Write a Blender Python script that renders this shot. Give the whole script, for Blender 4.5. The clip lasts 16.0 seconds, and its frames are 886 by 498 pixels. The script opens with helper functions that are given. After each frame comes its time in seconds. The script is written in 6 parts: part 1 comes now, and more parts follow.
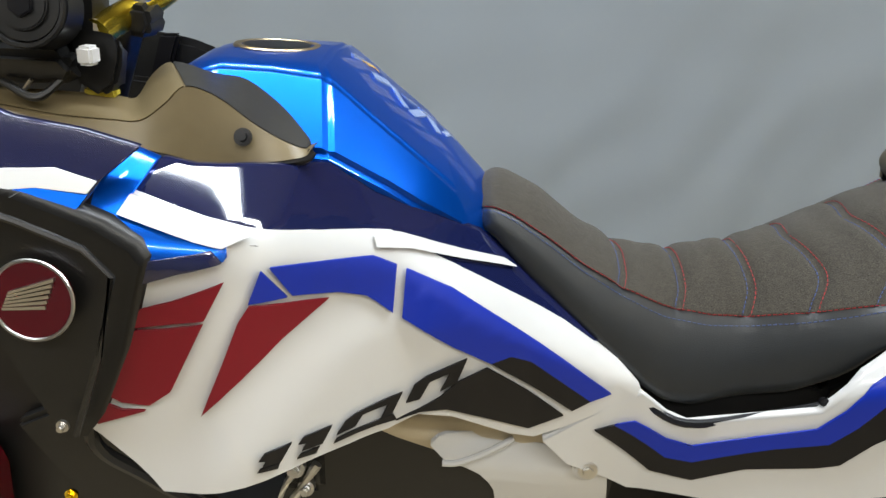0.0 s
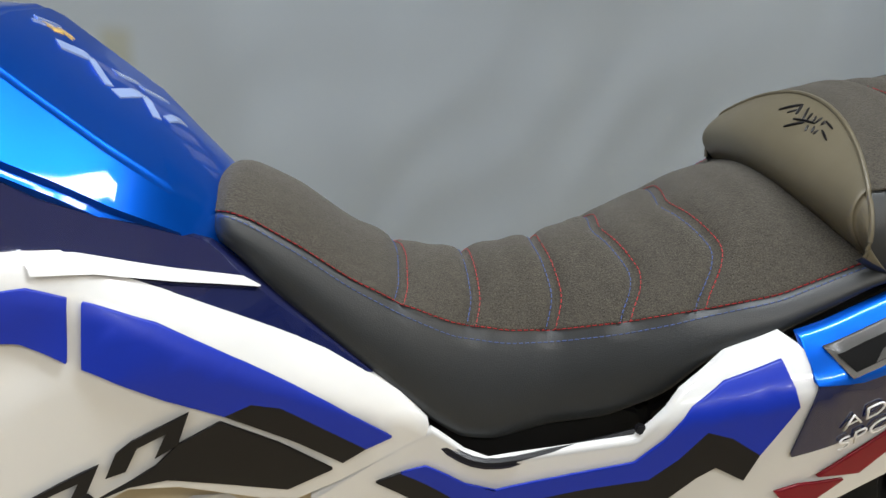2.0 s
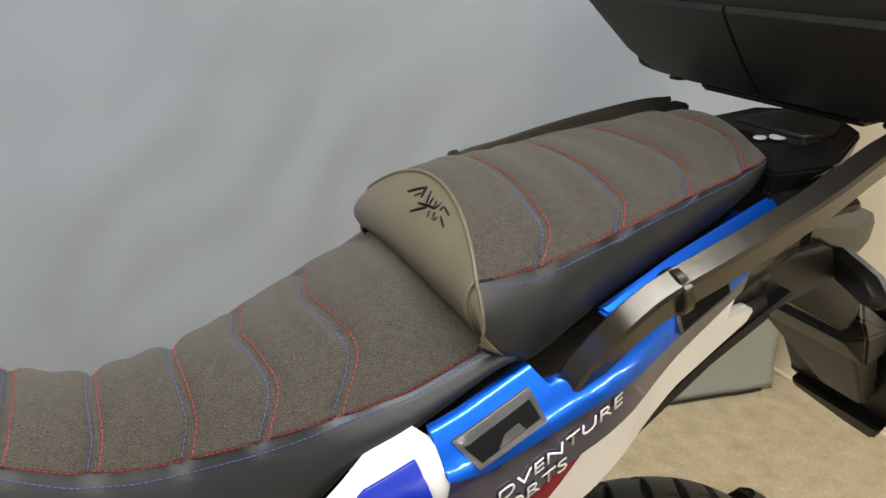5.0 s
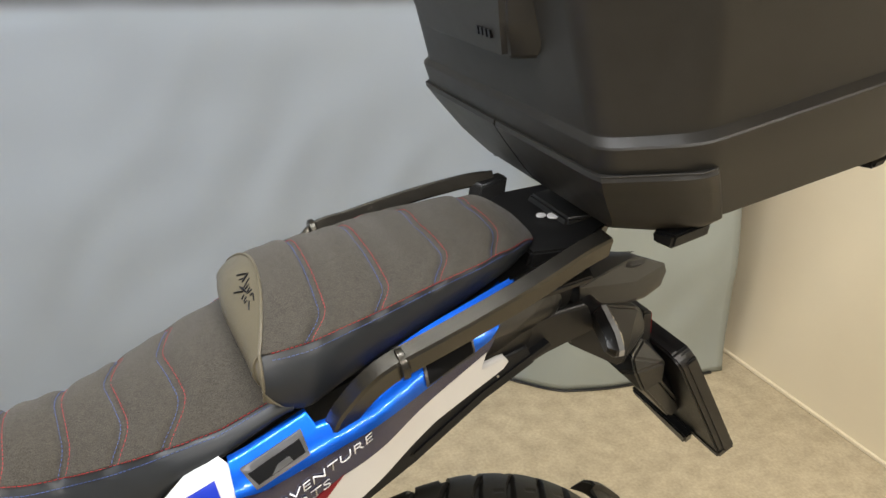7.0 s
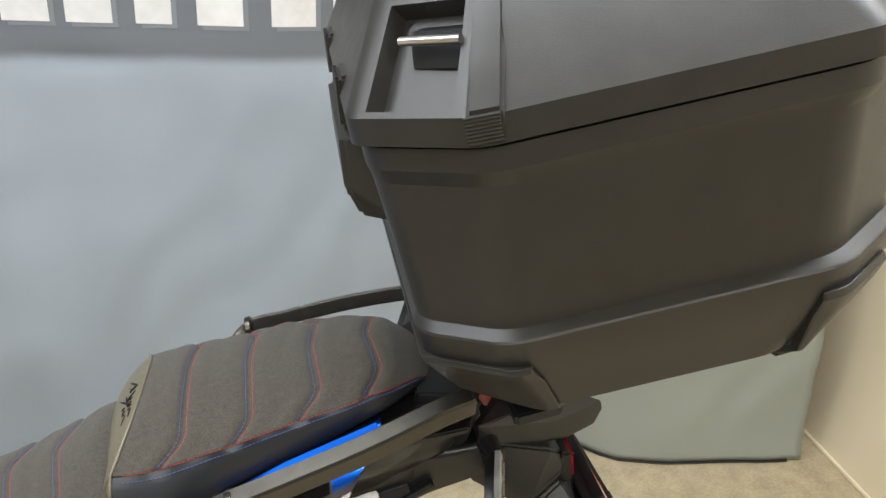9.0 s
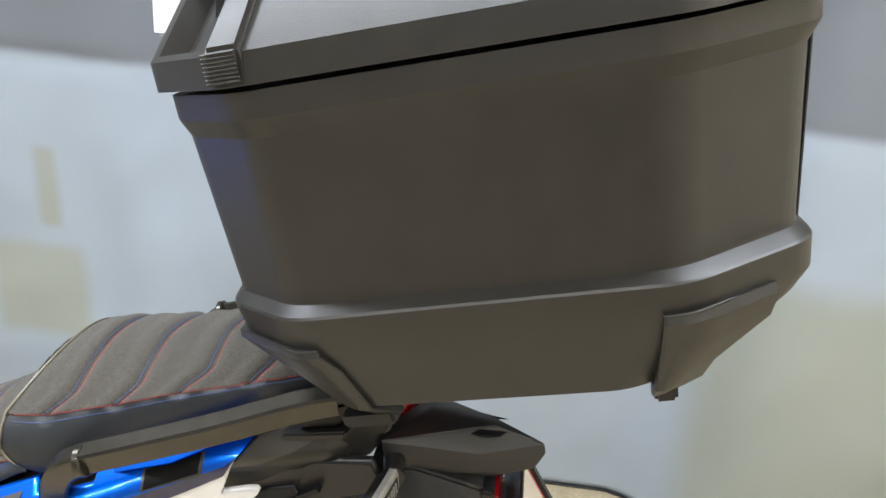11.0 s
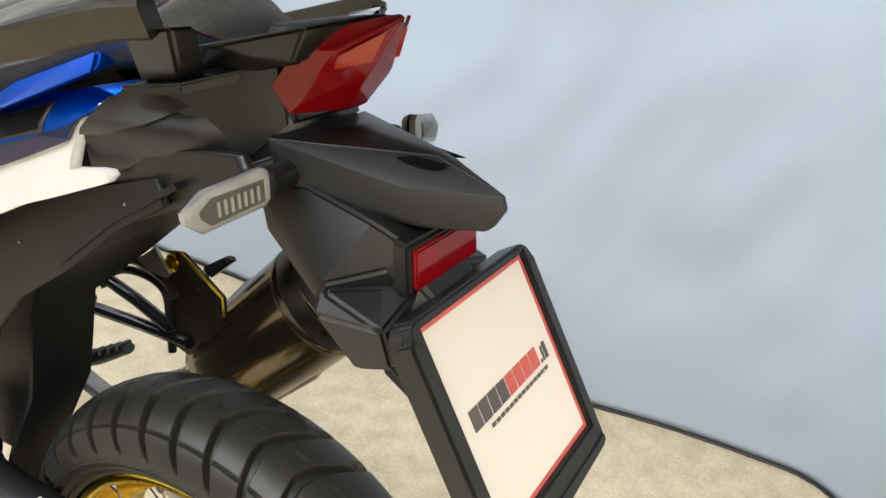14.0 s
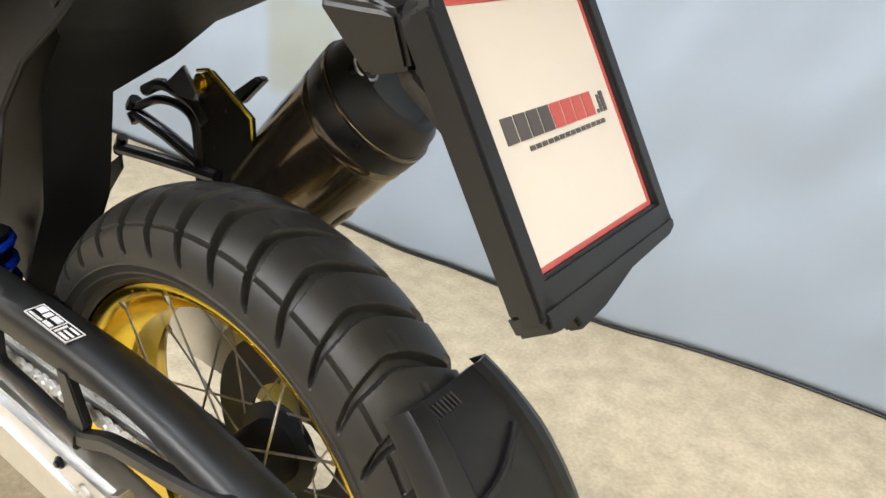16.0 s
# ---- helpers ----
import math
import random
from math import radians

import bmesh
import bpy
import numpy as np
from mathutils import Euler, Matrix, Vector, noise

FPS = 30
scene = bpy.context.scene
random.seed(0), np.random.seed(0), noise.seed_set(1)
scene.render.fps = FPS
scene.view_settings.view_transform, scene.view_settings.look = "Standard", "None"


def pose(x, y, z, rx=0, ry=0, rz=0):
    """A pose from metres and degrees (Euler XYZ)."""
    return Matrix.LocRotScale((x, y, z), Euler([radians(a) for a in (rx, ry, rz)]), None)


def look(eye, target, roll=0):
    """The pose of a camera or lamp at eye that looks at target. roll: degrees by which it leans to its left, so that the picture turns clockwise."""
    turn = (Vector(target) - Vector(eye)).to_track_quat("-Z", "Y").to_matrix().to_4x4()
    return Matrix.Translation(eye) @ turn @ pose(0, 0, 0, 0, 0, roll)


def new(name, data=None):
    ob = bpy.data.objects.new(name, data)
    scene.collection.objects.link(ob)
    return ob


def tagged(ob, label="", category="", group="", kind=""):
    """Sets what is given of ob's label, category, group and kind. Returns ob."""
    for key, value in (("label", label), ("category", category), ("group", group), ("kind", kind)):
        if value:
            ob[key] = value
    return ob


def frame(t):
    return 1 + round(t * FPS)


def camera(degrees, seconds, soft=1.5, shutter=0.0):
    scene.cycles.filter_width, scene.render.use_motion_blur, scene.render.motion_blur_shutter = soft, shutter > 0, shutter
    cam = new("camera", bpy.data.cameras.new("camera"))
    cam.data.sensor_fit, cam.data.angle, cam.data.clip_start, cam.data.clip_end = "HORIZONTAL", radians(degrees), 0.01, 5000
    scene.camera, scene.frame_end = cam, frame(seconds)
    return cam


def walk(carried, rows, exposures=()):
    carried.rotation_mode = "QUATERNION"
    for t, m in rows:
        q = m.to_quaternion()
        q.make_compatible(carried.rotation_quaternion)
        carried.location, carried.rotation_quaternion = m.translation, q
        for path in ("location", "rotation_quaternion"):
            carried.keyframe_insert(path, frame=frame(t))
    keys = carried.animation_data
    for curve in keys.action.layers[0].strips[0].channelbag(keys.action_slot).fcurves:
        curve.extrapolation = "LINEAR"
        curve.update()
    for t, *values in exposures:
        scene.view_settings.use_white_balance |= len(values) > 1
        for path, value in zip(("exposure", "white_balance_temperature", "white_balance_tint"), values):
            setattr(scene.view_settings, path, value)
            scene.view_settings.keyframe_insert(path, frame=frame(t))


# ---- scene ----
cam = camera(59.2, 16.0)
PATH = [
    (0, (-0.057, 0.062, 1.207), (-0.078, 1.922, 0.473), 3.6),
    (0.5, (-0.031, 0.057, 1.215), (0.008, 1.91, 0.464), 3.9),
    (1, (-0.005, 0.09, 1.206), (0.114, 1.938, 0.453), 4.1),
    (1.5, (0.026, 0.144, 1.192), (0.222, 1.986, 0.436), 4.2),
    (2, (0.052, 0.195, 1.176), (0.315, 2.035, 0.436), 4.1),
    (2.5, (0.07, 0.228, 1.169), (0.437, 2.051, 0.432), 4.2),
    (3, (0.081, 0.244, 1.174), (0.555, 2.049, 0.455), 3.9),
    (3.5, (0.103, 0.256, 1.191), (0.689, 2.031, 0.478), 3.8),
    (4, (0.12, 0.255, 1.21), (0.813, 1.995, 0.508), 3.9),
    (4.5, (0.137, 0.246, 1.223), (0.907, 1.956, 0.528), 3.9),
    (5, (0.159, 0.221, 1.24), (0.982, 1.909, 0.552), 3.9),
    (5.2, (0.163, 0.206, 1.248), (0.998, 1.887, 0.558), 3.9),
    (7.3, (0.319, -0.014, 1.453), (1.021, 1.683, 0.66), 2.6),
    (7.5, (0.335, -0.017, 1.467), (1.016, 1.69, 0.677), 2.7),
    (8, (0.409, -0.006, 1.502), (1.036, 1.727, 0.724), 3.2),
    (8.5, (0.489, -0.006, 1.542), (1.01, 1.758, 0.756), 3.6),
    (9, (0.581, -0.013, 1.572), (0.938, 1.785, 0.772), 3.3),
    (9.2, (0.622, -0.024, 1.579), (0.908, 1.785, 0.775), 3.2),
    (11.3, (0.923, 0.018, 1.482), (0.677, 1.879, 0.793), 4.4),
    (11.5, (0.94, 0.028, 1.459), (0.656, 1.881, 0.763), 4.4),
    (12, (1.001, 0.049, 1.412), (0.608, 1.88, 0.71), 4.5),
    (12.5, (1.069, 0.097, 1.348), (0.531, 1.885, 0.63), 4.8),
    (13, (1.118, 0.167, 1.299), (0.46, 1.905, 0.559), 5.0),
    (13.5, (1.154, 0.225, 1.265), (0.381, 1.897, 0.485), 5.5),
    (14, (1.17, 0.259, 1.205), (0.313, 1.877, 0.4), 5.5),
    (14.5, (1.186, 0.276, 1.146), (0.253, 1.848, 0.335), 5.3),
    (15, (1.189, 0.282, 1.102), (0.212, 1.823, 0.283), 5.3),
    (15.5, (1.192, 0.289, 1.047), (0.191, 1.809, 0.217), 5.3),
    (16, (1.203, 0.305, 0.985), (0.193, 1.815, 0.148), 5.3),
]
EXPOSURES = [(0.0, 0.0, 6350, 8), (2.5, 0.0, 6550, 10), (3.5, 0.18, 6780, 12), (5.0, 0.26, 6800, 12), (7.5, 0.42, 6600, 12), (9.0, 0.44, 6400, 10), (11.5, 0.98, 6050, 11), (12.3, 1.2, 6000, 10), (14.5, 1.08, 6080, 12), (16.0, 1.13, 6080, 12)]
walk(cam, [(t, look(eye, target, roll)) for t, eye, target, roll in PATH], exposures=EXPOSURES)

# ---- light ----
world = bpy.data.worlds.new("room_air")
scene.world = world
world.use_nodes = True
world.node_tree.nodes["Background"].inputs[0].default_value = (0.9, 0.95, 1.0, 1)
world.node_tree.nodes["Background"].inputs[1].default_value = 0.03
CEILING = 2.75
COOL, WARM = (0.92, 0.96, 1.0), (1.0, 0.972, 0.925)
TUBES = [(-1.2, 0.6, 34.0, COOL), (0.25, 0.6, 34.0, COOL), (1.7, 0.6, 34.0, COOL), (-1.2, -1.4, 31.0, WARM), (0.25, -1.4, 31.0, WARM), (1.7, -1.4, 31.0, WARM)]


def strip_lamp(x, y, power, tone):
    d = bpy.data.lights.new("tube_light", "AREA")
    d.shape, d.size, d.size_y, d.energy, d.color = "RECTANGLE", 1.4, 0.15, power, tone
    ob = new("tube_light", d)
    ob.matrix_world = pose(x, y, CEILING - 0.09)


for tx, ty, watts, tone in TUBES:
    strip_lamp(tx, ty, watts, tone)

# ---- materials ----
def material(name, colour, rough=0.5, metal=0.0, coat=0.0, vary=0.12, scale=30.0, bump=0.0, bump_scale=200.0,
             second=None, amount=0.5, detail_rough=0.06, sheen=0.0, coord="Object", gloss=0.5, blotch=1.0):
    """A principled surface with colour variation at two scales, uneven gloss and fine relief."""
    m = bpy.data.materials.new(name)
    m.use_nodes = True
    nt = m.node_tree
    b = nt.nodes["Principled BSDF"]
    tc = nt.nodes.new("ShaderNodeTexCoord")
    big = nt.nodes.new("ShaderNodeTexNoise")
    big.inputs["Scale"].default_value, big.inputs["Detail"].default_value = scale * 0.15, 4
    fine = nt.nodes.new("ShaderNodeTexNoise")
    fine.inputs["Scale"].default_value, fine.inputs["Detail"].default_value = scale, 6
    nt.links.new(tc.outputs[coord], big.inputs["Vector"])
    nt.links.new(tc.outputs[coord], fine.inputs["Vector"])
    add = nt.nodes.new("ShaderNodeMath")
    add.operation = "MULTIPLY_ADD"
    nt.links.new(big.outputs["Fac"], add.inputs[0])
    add.inputs[1].default_value = blotch
    nt.links.new(fine.outputs["Fac"], add.inputs[2])
    ramp = nt.nodes.new("ShaderNodeMapRange")
    ramp.inputs["From Min"].default_value, ramp.inputs["From Max"].default_value = 0.5 + 0.5 * blotch - 0.22 - 0.18 * blotch, 0.5 + 0.5 * blotch + 0.22 + 0.18 * blotch
    nt.links.new(add.outputs[0], ramp.inputs["Value"])
    mix = nt.nodes.new("ShaderNodeMix")
    mix.data_type = "RGBA"
    lo = [c * (1 - vary) for c in colour]
    hi = [min(1, c * (1 + vary)) for c in colour] if second is None else [a + (b2 - a) * amount for a, b2 in zip(colour, second)]
    mix.inputs["A"].default_value, mix.inputs["B"].default_value = (*lo, 1), (*hi, 1)
    nt.links.new(ramp.outputs["Result"], mix.inputs["Factor"])
    nt.links.new(mix.outputs["Result"], b.inputs["Base Color"])
    rr = nt.nodes.new("ShaderNodeMapRange")
    rr.inputs["To Min"].default_value, rr.inputs["To Max"].default_value = max(0, rough - detail_rough), min(1, rough + detail_rough)
    nt.links.new(fine.outputs["Fac"], rr.inputs["Value"])
    nt.links.new(rr.outputs["Result"], b.inputs["Roughness"])
    b.inputs["Metallic"].default_value = metal
    b.inputs["Specular IOR Level"].default_value = gloss
    b.inputs["Coat Weight"].default_value = coat
    b.inputs["Coat Roughness"].default_value = 0.03
    b.inputs["Sheen Weight"].default_value = sheen
    if bump:
        grain = nt.nodes.new("ShaderNodeTexNoise")
        grain.inputs["Scale"].default_value, grain.inputs["Detail"].default_value = bump_scale, 3
        nt.links.new(tc.outputs[coord], grain.inputs["Vector"])
        bn = nt.nodes.new("ShaderNodeBump")
        bn.inputs["Strength"].default_value, bn.inputs["Distance"].default_value = bump, 0.001
        nt.links.new(grain.outputs["Fac"], bn.inputs["Height"])
        nt.links.new(bn.outputs["Normal"], b.inputs["Normal"])
    return m


WHITE = material("white_gloss_paint", (0.565, 0.57, 0.568), 0.22, coat=0.6, vary=0.02, scale=8)
BLUE = material("royal_blue_film", (0.003, 0.021, 0.31), 0.35, coat=0.1, gloss=0.3, vary=0.05, scale=8)
SKY_BLUE = material("metallic_blue_paint", (0.0012, 0.085, 0.52), 0.32, metal=0.75, coat=0.6, vary=0.05, scale=10)
SKY_BLUE.node_tree.nodes["Principled BSDF"].inputs["Specular Tint"].default_value = (0.25, 0.45, 1.0, 1)
NAVY = material("navy_gloss_film", (0.006, 0.009, 0.045), 0.06, coat=0.9, vary=0.05, scale=8, detail_rough=0.01)
RED = material("dark_red_film", (0.17, 0.003, 0.012), 0.32, coat=0.1, gloss=0.3, vary=0.05, scale=8)
INK = material("black_gloss_film", (0.005, 0.005, 0.0065), 0.32, gloss=0.3, vary=0.1, scale=10)
BLACK = material("black_textured_plastic", (0.0065, 0.0065, 0.0065), 0.38, gloss=0.5, vary=0.15, scale=60, bump=0.14, bump_scale=1100)
MATT = material("matt_black_plastic", (0.0062, 0.0068, 0.008), 0.5, gloss=0.28, vary=0.15, scale=60, bump=0.14, bump_scale=1100)
CASE = material("black_pebbled_case_plastic", (0.0215, 0.0207, 0.0186), 0.4, gloss=0.33, vary=0.2, scale=40, bump=0.13, bump_scale=900)
TRIM = material("grey_moulded_plastic", (0.16, 0.125, 0.066), 0.36, vary=0.12, scale=50, bump=0.1, bump_scale=1600)
FABRIC = material("charcoal_suede_fabric", (0.011, 0.0098, 0.0078), 0.9, vary=0.35, scale=1100, bump=1.0, bump_scale=800, blotch=0.15,
                  second=(0.085, 0.076, 0.06), amount=1.0, sheen=0.1, gloss=0.25)
SATIN = material("dark_satin_plastic", (0.028, 0.027, 0.025), 0.34, vary=0.12, scale=50, bump=0.15, bump_scale=900)
BADGE = material("dark_red_enamel", (0.075, 0.002, 0.006), 0.15, coat=0.7, vary=0.06, scale=20)
# flat black standing in for the shade inside recesses and the panel gap
HOLLOW = material("hollow_shade", (0.004, 0.004, 0.004), 0.8, gloss=0.1)
VINYL = material("dark_grey_vinyl", (0.015, 0.018, 0.021), 0.4, vary=0.1, scale=60, bump=0.25, bump_scale=1200)
# dark seat covering, lightened and yellowed to carry the warm glare on it
TAN = material("glare_tinted_leather", (0.1, 0.087, 0.057), 0.38, vary=0.1, scale=60, bump=0.2, bump_scale=1100)
THREAD_RED = material("red_thread", (0.36, 0.018, 0.024), 0.7)
THREAD_BLUE = material("blue_thread", (0.045, 0.085, 0.26), 0.7)
STEEL = material("satin_steel", (0.55, 0.54, 0.52), 0.3, metal=1.0, vary=0.1, scale=80)
ALU = material("brushed_aluminium", (0.6, 0.6, 0.6), 0.32, metal=1.0, vary=0.08, scale=120, bump=0.1, bump_scale=500)
GOLD = material("gold_anodised_metal", (0.72, 0.52, 0.045), 0.24, metal=1.0, vary=0.12, scale=60)
BRONZE = material("satin_bronze", (0.5, 0.41, 0.27), 0.35, metal=1.0, vary=0.1, scale=80)
ZINC = material("zinc_plated_links", (0.8, 0.8, 0.78), 0.35, metal=0.6, vary=0.15, scale=150)
RAIL = material("dark_grey_painted_rail", (0.06, 0.056, 0.047), 0.25, metal=0.8, vary=0.15, scale=60, bump=0.1, bump_scale=900)
RUBBER = material("tyre_rubber", (0.021, 0.02, 0.0175), 0.4, vary=0.25, scale=40, bump=0.2, bump_scale=900, gloss=0.4)
MUFFLER = material("smoked_steel_silencer", (0.15, 0.122, 0.085), 0.15, metal=0.9, vary=0.25, scale=30)
RED_LENS = material("red_lens", (0.16, 0.001, 0.003), 0.12, coat=0.15, gloss=0.35, vary=0.2, scale=60)
# lighter red that paints a reflection on the tail lamp
AMBER = material("lens_reflection_tint", (0.3, 0.03, 0.012), 0.12, coat=0.3, vary=0.2, scale=60)
CLEAR_LENS = material("clear_lens", (0.2, 0.2, 0.196), 0.1, coat=0.8, vary=0.25, scale=90)
LENS_INNER = material("grey_reflector", (0.04, 0.04, 0.037), 0.15, metal=0.3, coat=0.6, vary=0.3, scale=150)
BOARD = material("cream_white_board", (0.5, 0.45, 0.375), 0.35, coat=0.1, vary=0.03, scale=10)
BOARD_RED = material("board_red_print", (0.37, 0.065, 0.05), 0.4)
BOARD_INK = material("board_dark_print", (0.06, 0.05, 0.045), 0.4)
CREAM = material("cream_cast_cover", (0.5, 0.43, 0.3), 0.4, vary=0.06, scale=20)
CLOTH = material("blue_grey_backdrop_cloth", (0.30, 0.345, 0.395), 0.8, vary=0.05, scale=3, bump=0.15, bump_scale=400)


def soft_patches(mat, colour, patches):
    """Soft-edged patches of a second colour, each (x1, x2, z1, z2, softness), laid over the base colour."""
    nt = mat.node_tree
    b = nt.nodes["Principled BSDF"]
    old = b.inputs["Base Color"].links[0].from_socket
    tc = nt.nodes.new("ShaderNodeTexCoord")
    sep = nt.nodes.new("ShaderNodeSeparateXYZ")
    wob = nt.nodes.new("ShaderNodeTexNoise")
    wob.inputs["Scale"].default_value = 5.0
    nt.links.new(tc.outputs["Object"], wob.inputs["Vector"])
    nt.links.new(tc.outputs["Object"], sep.inputs[0])
    total = None
    for x1, x2, z1, z2, s in patches:
        prod = None
        for axis_name, lo, hi in (("X", x1, x2), ("Z", z1, z2)):
            for a, e in ((lo, s), (hi, -s)):
                shift = nt.nodes.new("ShaderNodeMath")
                shift.operation = "MULTIPLY_ADD"
                nt.links.new(wob.outputs["Fac"], shift.inputs[0])
                shift.inputs[1].default_value = s * 0.8
                nt.links.new(sep.outputs[axis_name], shift.inputs[2])
                m = nt.nodes.new("ShaderNodeMapRange")
                m.interpolation_type = "SMOOTHSTEP"
                m.inputs["From Min"].default_value, m.inputs["From Max"].default_value = a - e, a + e
                nt.links.new(shift.outputs[0], m.inputs["Value"])
                if prod is None:
                    prod = m.outputs["Result"]
                else:
                    mul = nt.nodes.new("ShaderNodeMath")
                    mul.operation = "MULTIPLY"
                    nt.links.new(prod, mul.inputs[0])
                    nt.links.new(m.outputs["Result"], mul.inputs[1])
                    prod = mul.outputs[0]
        if total is None:
            total = prod
        else:
            mx = nt.nodes.new("ShaderNodeMath")
            mx.operation = "MAXIMUM"
            nt.links.new(total, mx.inputs[0])
            nt.links.new(prod, mx.inputs[1])
            total = mx.outputs[0]
    mix = nt.nodes.new("ShaderNodeMix")
    mix.data_type = "RGBA"
    nt.links.new(total, mix.inputs["Factor"])
    nt.links.new(old, mix.inputs["A"])
    mix.inputs["B"].default_value = (*colour, 1)
    nt.links.new(mix.outputs["Result"], b.inputs["Base Color"])


# darker tone above z 1.215
soft_patches(CLOTH, (0.15, 0.165, 0.185), [(-5.0, 3.0, 1.215, 3.0, 0.018)])
# three blurred yellowish-grey patches lower down
soft_patches(CLOTH, (0.275, 0.295, 0.262), [(1.44, 2.5, -0.3, 0.86, 0.06), (-0.45, -0.39, 0.73, 0.96, 0.02), (-0.62, -0.33, 0.38, 0.67, 0.03)])
# grey that paints the shadows of the white bars
SHADE_PRINT = material("shadow_print", (0.2, 0.22, 0.24), 0.8, vary=0.05, scale=4)
# grey picked to set how much light the unseen south wall throws back
GREY_WALL = material("bounce_wall_grey", (0.27, 0.28, 0.3), 0.7, vary=0.08, scale=3, bump=0.2, bump_scale=150)
WALL = material("cream_wall_paint", (0.74, 0.65, 0.47), 0.7, vary=0.05, scale=3, bump=0.2, bump_scale=150)
CEIL = material("pale_ceiling_paint", (0.6, 0.57, 0.5), 0.8, vary=0.04, scale=3)
FLOOR = material("beige_speckled_screed", (0.385, 0.315, 0.2), 0.5, vary=0.3, scale=110, bump=0.25, bump_scale=120,
                 second=(0.49, 0.405, 0.265), amount=1.0)
LAMP_WHITE = material("white_lamp_housing", (0.7, 0.7, 0.7), 0.5)
PALE = material("pale_blue_print", (0.2, 0.27, 0.47), 0.25, coat=0.6)
OCHRE = material("gold_print", (0.55, 0.36, 0.1), 0.3, coat=0.5)

# ---- mesh helpers ----
Y0 = 0.765          # middle plane of the motorcycle


def part(name, bm, mat, parent=None, label="", smooth=True, angle=40):
    """One mesh object out of a bmesh, under a thing or a part."""
    bmesh.ops.recalc_face_normals(bm, faces=bm.faces)
    me = bpy.data.meshes.new(name)
    flow = bm.verts.layers.float_vector.get("flow")
    lie = [tuple(v[flow]) for v in bm.verts] if flow else None
    bm.to_mesh(me)
    bm.free()
    me.materials.append(mat)
    if smooth:
        me.set_sharp_from_angle(angle=radians(angle))
        me.shade_smooth() if angle >= 180 else None
        for p in me.polygons:
            p.use_smooth = True
    if lie:
        me.normals_split_custom_set_from_vertices(lie)
    ob = new(name, me)
    if smooth and angle < 100 and not lie and len(me.polygons) < 2500:
        crisp = ob.modifiers.new("crisp_facets", "WEIGHTED_NORMAL")
        crisp.keep_sharp = True
    if parent is not None:
        ob.parent = parent
        if parent.type == "EMPTY":
            ob.matrix_parent_inverse = Matrix.Translation(-parent.location)
    if label:
        ob["label"] = label
    return ob


def thing(name, place, label, category, group="", kind=""):
    ob = new(name)
    ob.location = place
    ob.empty_display_size = 0.05
    return tagged(ob, label, category, group, kind)


def lerp_table(x, table):
    if x <= table[0][0]:
        return table[0][1]
    for (a, b), (c, d) in zip(table, table[1:]):
        if x <= c:
            return b + (d - b) * (x - a) / (c - a)
    return table[-1][1]


def soft_table(x, table, r=0.012):
    return sum(lerp_table(x + k * r, table) for k in (-1, -0.75, -0.5, -0.25, 0, 0.25, 0.5, 0.75, 1)) / 9


SIDE = [(-0.34, 0.47), (-0.218, 0.503), (-0.195, 0.506), (-0.142, 0.566), (-0.098, 0.604), (-0.038, 0.621), (0.05, 0.643),
        (0.117, 0.661), (0.2, 0.64), (0.353, 0.586), (0.49, 0.592), (0.55, 0.617), (0.62, 0.634), (0.66, 0.642), (0.75, 0.672)]
SHOULDER = [(-0.3, 1.03), (-0.195, 1.02), (-0.09, 0.98), (0, 0.915), (0.1, 0.86), (0.2, 0.85), (0.29, 0.90), (0.353, 0.93),
            (0.49, 0.981), (0.62, 1.03)]


def side_y(x, z):
    """The bodywork's flank, above the shoulder line leaning in towards the middle."""
    d = z - soft_table(x, SHOULDER, 0.025)
    d = d if d > 0.012 else (0.0 if d < -0.012 else (d + 0.012) ** 2 / 0.048)
    across = (x + 0.142) * 0.643 - (z - 0.965) * 0.766
    t = max(0.0, min(1.0, across / 0.055))
    swell = 0.009 * t * t * (3 - 2 * t) * max(0.0, min(1.0, (0.975 - z) / 0.05)) * max(0.0, min(1.0, (0.02 - x) / 0.09))
    return soft_table(x, SIDE, 0.022) + 1.4 * d - swell


